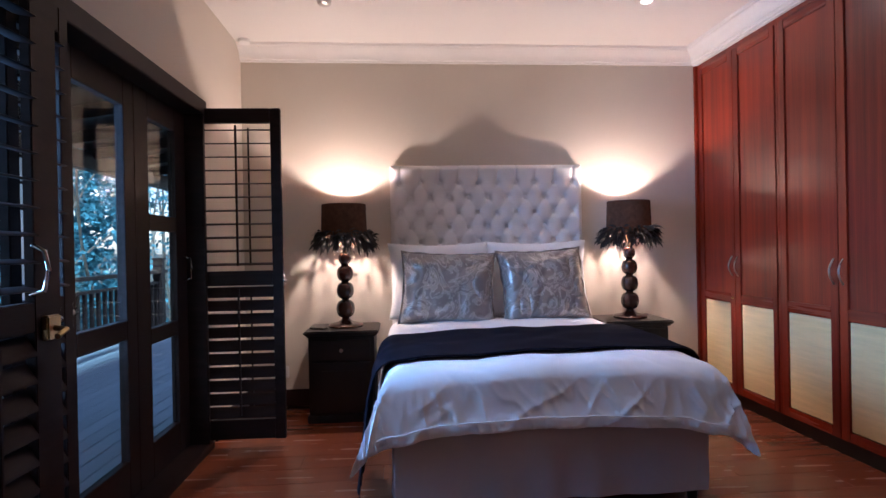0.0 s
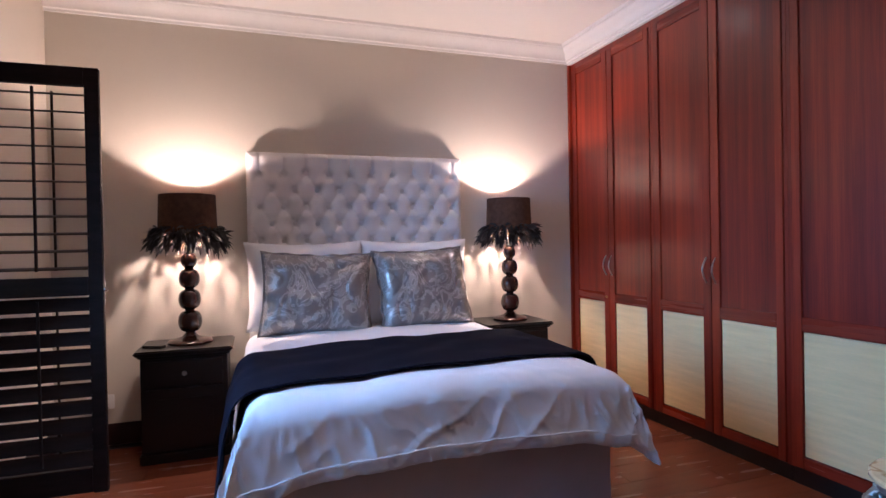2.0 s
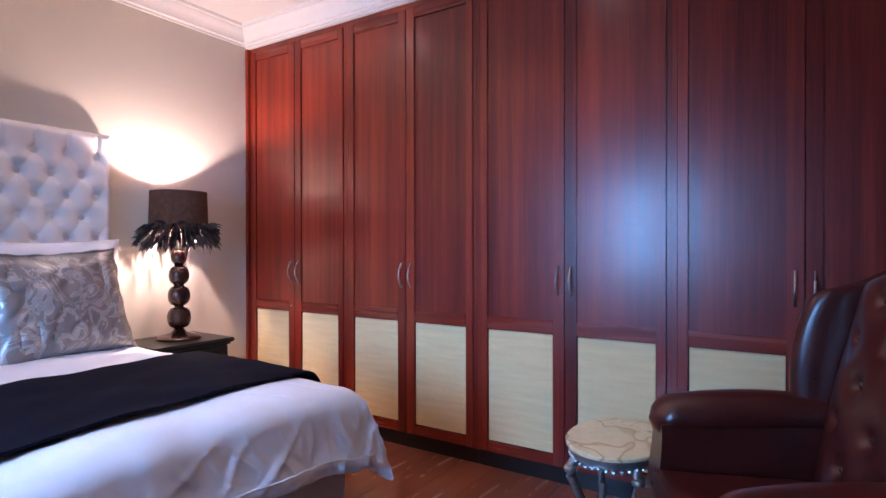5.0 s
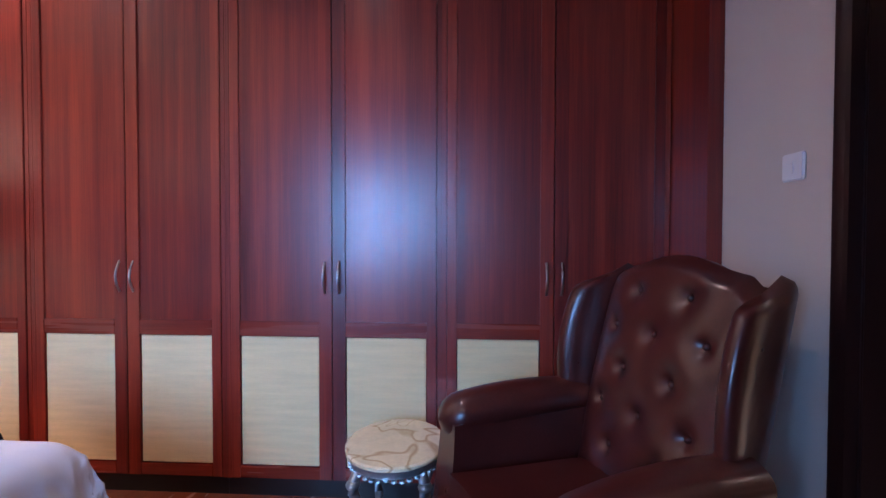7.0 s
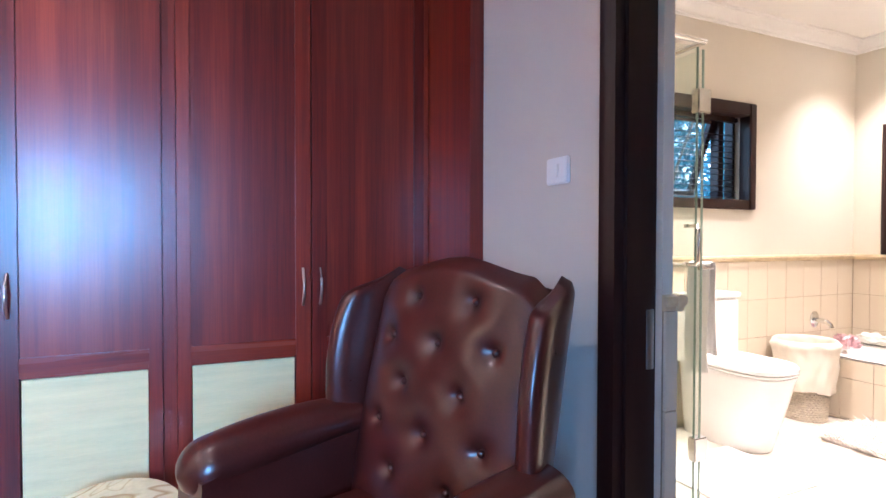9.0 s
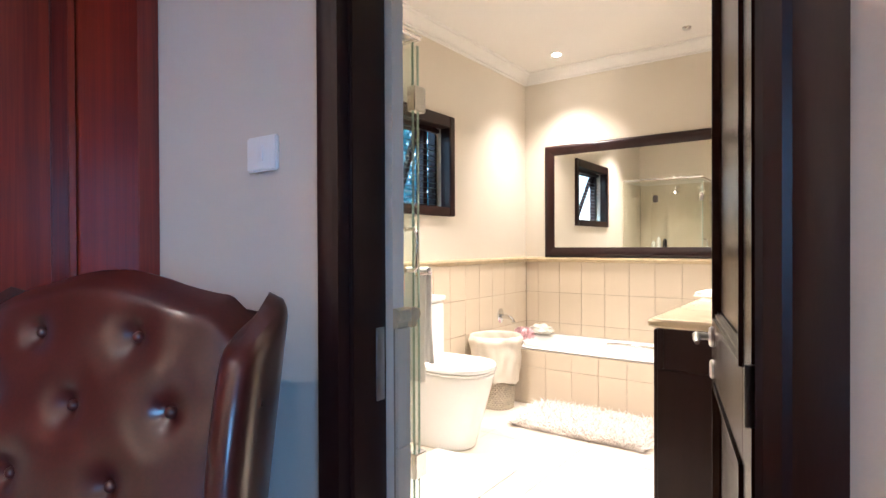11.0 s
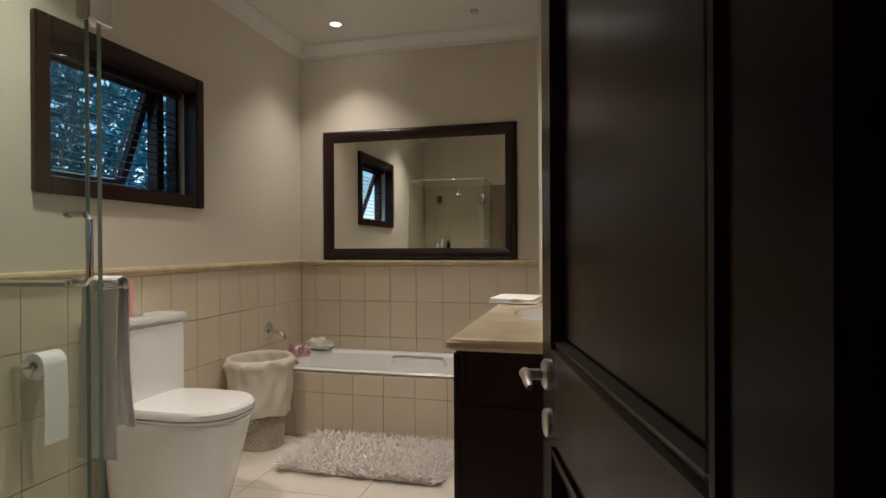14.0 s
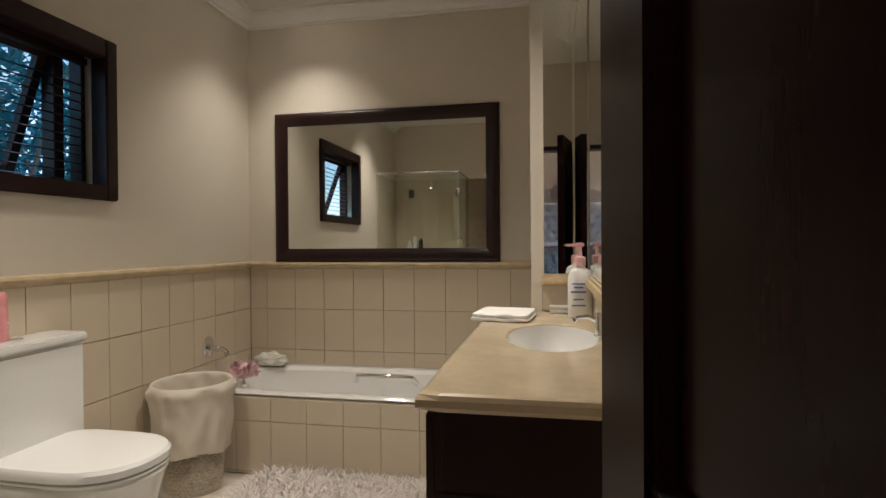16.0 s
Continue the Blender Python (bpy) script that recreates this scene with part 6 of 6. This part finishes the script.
bm = bmesh.new()
solid(bm, robe, 60, 30, Vector((-0.006, 0, 0)))
part("robe_cloth", bm, TOWEL, rb)
part("hook_plate", boxed(0.0, 0.018, -0.03, 0.03, 1.86, 1.98, 0.004), DARKWOOD, rb)

# ---- dado mouldings ----
DP = [(0.012, 0), (0.018, 0.002), (0.020, 0.012), (0.030, 0.018), (0.034, 0.028), (0.030, 0.040), (0.012, 0.044), (0.0, 0.044), (0.0, 0)]
DZ = 1.068
bm = bmesh.new()
sweep(bm, DP, (BXE, BYS, DZ), (BXE, SY - 0.01, DZ), (-1, 0, 0))
sweep(bm, DP, (XPIER, BYS, DZ), (BXE, BYS, DZ), (0, 1, 0))
dd = built("dado_moulding", bm, DADO, "cream travertine dado moulding", "moulding")
bm = bmesh.new()
sweep(bm, DP, (1.350, 0.262, 1.036), (SX, 0.262, 1.036), (0, -1, 0))
sweep(bm, [(u * 0.6, v) for u, v in DP], (1.372, BYN, 1.036), (1.372, 0.262, 1.036), (-1, 0, 0))
built("dado_moulding_stub", bm, DADO, "cream travertine dado moulding", "moulding")

# ---- tiles ----
TW, TH, GAP = 0.2026, 0.268, 0.0025
tile_meshes = {}


def tile_mesh(w, h, m, t=0.010):
    key = (round(w, 4), round(h, 4), m.name)
    if key not in tile_meshes:
        tile_meshes[key] = mesh_of("tile", boxed(-w / 2, w / 2, 0, t, -h / 2, h / 2, 0.0012), m)
    return tile_meshes[key]


def tile_wall(parent, origin, along, normal, length, z_lo, z_hi, first, zref):
    """Tiles on a wall: origin at its start on the floor; first is the width of the first cut tile."""
    rz = math.degrees(math.atan2(normal[1], normal[0])) - 90
    s = 0.0
    w = first
    cols = []
    while s < length - 0.004:
        w = min(w, length - s)
        cols.append((s, w))
        s += w
        w = TW
    z = zref
    while z > z_lo:
        z -= TH
    while z < z_hi - 0.004:
        a, b = max(z, z_lo), min(z + TH, z_hi)
        if b - a > 0.012:
            for s0, w0 in cols:
                if w0 > 0.012:
                    o = new("tile", tile_mesh(w0 - GAP, b - a - GAP, TILE))
                    o.parent = parent
                    c = Vector(origin) + Vector((along[0], along[1], 0)) * (s0 + w0 / 2)
                    o.matrix_basis = pose(c.x, c.y, (a + b) / 2, 0, 0, rz)
        z += TH


def backing(name, bm, label):
    return built(name, bm, GROUT, label, "tiled wall")


t1 = backing("tiling_south", boxed(XPIER, BXE, BYS, BYS + 0.002, 0.40, DZ), "cream ceramic wall tiles with brown grout")
tile_wall(t1, (BXE - 0.012, BYS + 0.002, 0), (-1, 0), (0, 1), BXE - 0.012 - XPIER, 0.436, DZ, BXE - 0.012 - 2.769, DZ - TH)
t2 = backing("tiling_east", boxed(BXE - 0.002, BXE, BYS + 0.002, SY + 0.4, 0, DZ), "cream ceramic wall tiles with brown grout")
tile_wall(t2, (BXE - 0.002, BYS + 0.014, 0), (0, 1), (-1, 0), SY - BYS - 0.02, 0.0, DZ, 0.195, DZ - TH)
tile_wall(apron, (BXE - 0.014, BF + 0.012, 0), (-1, 0), (0, 1), BXE - 0.014 - 1.05, 0.004, BR - 0.013, BXE - 0.014 - 1.756 - 5 * TW, 0.287)
t3 = backing("tiling_stub", boxed(1.370, 1.372, 0.252, BYN - 0.001, 0, 1.036), "cream ceramic wall tiles with brown grout")
tile_wall(t3, (1.370, BYN - 0.002, 0), (0, -1), (-1, 0), 0.045, 0.0, 1.036, 0.045, 1.036 - TH)
t4 = backing("tiling_splashback", boxed(BXW, 0.94, VY0 - 0.005, VY0 - 0.003, VZ + 0.002, 1.05), "cream ceramic wall tiles with brown grout")
tile_wall(t4, (BXW + 0.004, VY0 - 0.003, 0), (1, 0), (0, 1), 0.19, VZ + 0.003, 1.049, 0.19, 0.85)
t5 = backing("tiling_shower", boxed(1.374, BXE - 0.002, 0.260, 0.262, 0, 2.05), "cream ceramic shower tiles with brown grout")
tile_wall(t5, (BXE - 0.014, 0.260, 0), (-1, 0), (0, -1), BXE - 0.014 - SX - 0.03, 0.0, 2.05, 0.15, DZ - TH)
t6 = backing("tiling_shower_east", boxed(BXE - 0.002, BXE, SY + 0.4, 0.260, 0, 2.05), "cream ceramic shower tiles with brown grout")
tile_wall(t6, (BXE - 0.002, SY - 0.006, 0), (0, 1), (-1, 0), 0.248 - SY, 0.0, 2.05, 0.14, DZ - TH)

# bathroom floor tiles
bf = built("bathroom_floor", boxed(D0 + 0.002, BXE, BYS, BYN + 0.12, -0.008, -0.006), GROUT, "large polished cream floor tiles", "floor")
FT = 0.60
for i in range(4):
    for j in range(7):
        xa, xb = max(D0 + 0.002, 0.62 + i * FT), min(BXE, 0.62 + (i + 1) * FT)
        ya, yb = max(BYS, -3.64 + j * FT), min(BYN + 0.12, -3.64 + (j + 1) * FT)
        if xb - xa > 0.02 and yb - ya > 0.02:
            key = ("floor", round(xb - xa, 3), round(yb - ya, 3))
            if key not in tile_meshes:
                w, d = xb - xa, yb - ya
                tile_meshes[key] = mesh_of("tile", boxed(-w / 2 + 0.0015, w / 2 - 0.0015, -d / 2 + 0.0015, d / 2 - 0.0015, -0.006, 0, 0.001), FTILE)
            o = new("tile", tile_meshes[key])
            o.parent = bf
            o.location = ((xa + xb) / 2, (ya + yb) / 2, 0)

# bedroom floorboards
fl = built("wooden_floor", boxed(XW - 0.02, XE + 0.1, YP, YN, -0.0115, -0.0095), BLACKWOOD, "reddish cherry laminate floorboards", "floor")
PW, PL = 0.193, 1.38
pm = mesh_of("board", boxed(-PL / 2 + 0.0006, PL / 2 - 0.0006, -PW / 2 + 0.0006, PW / 2 - 0.0006, -0.009, 0, 0.001), mat("cherry_laminate_boards", (0.20, 0.055, 0.025), 0.26, vary=0.35, scale=3, fine=50, bump=0.10, depth=0.0005, stretch=(0.6, 7, 7), rand=0.5))
hw = {}
for j in range(35):
    y = YP + PW / 2 + j * PW
    if y + PW / 2 > YN:
        break
    off = (j * 0.47) % PL
    x = XW - 0.02 - off
    x_end = XE + 0.02 if y > YS else XP
    while x < x_end:
        a, b = max(x, XW - 0.02), min(x + PL, x_end)
        if b - a > 0.03:
            if b - a > PL - 0.01:
                me = pm
            else:
                k = round(b - a, 2)
                if k not in hw:
                    hw[k] = mesh_of("board", boxed(-k / 2 + 0.0006, k / 2 - 0.0006, -PW / 2 + 0.0006, PW / 2 - 0.0006, -0.009, 0, 0.001), pm.materials[0])
                me = hw[k]
            o = new("board", me)
            o.parent = fl
            o.location = ((a + b) / 2, y, 0)
        x += PL
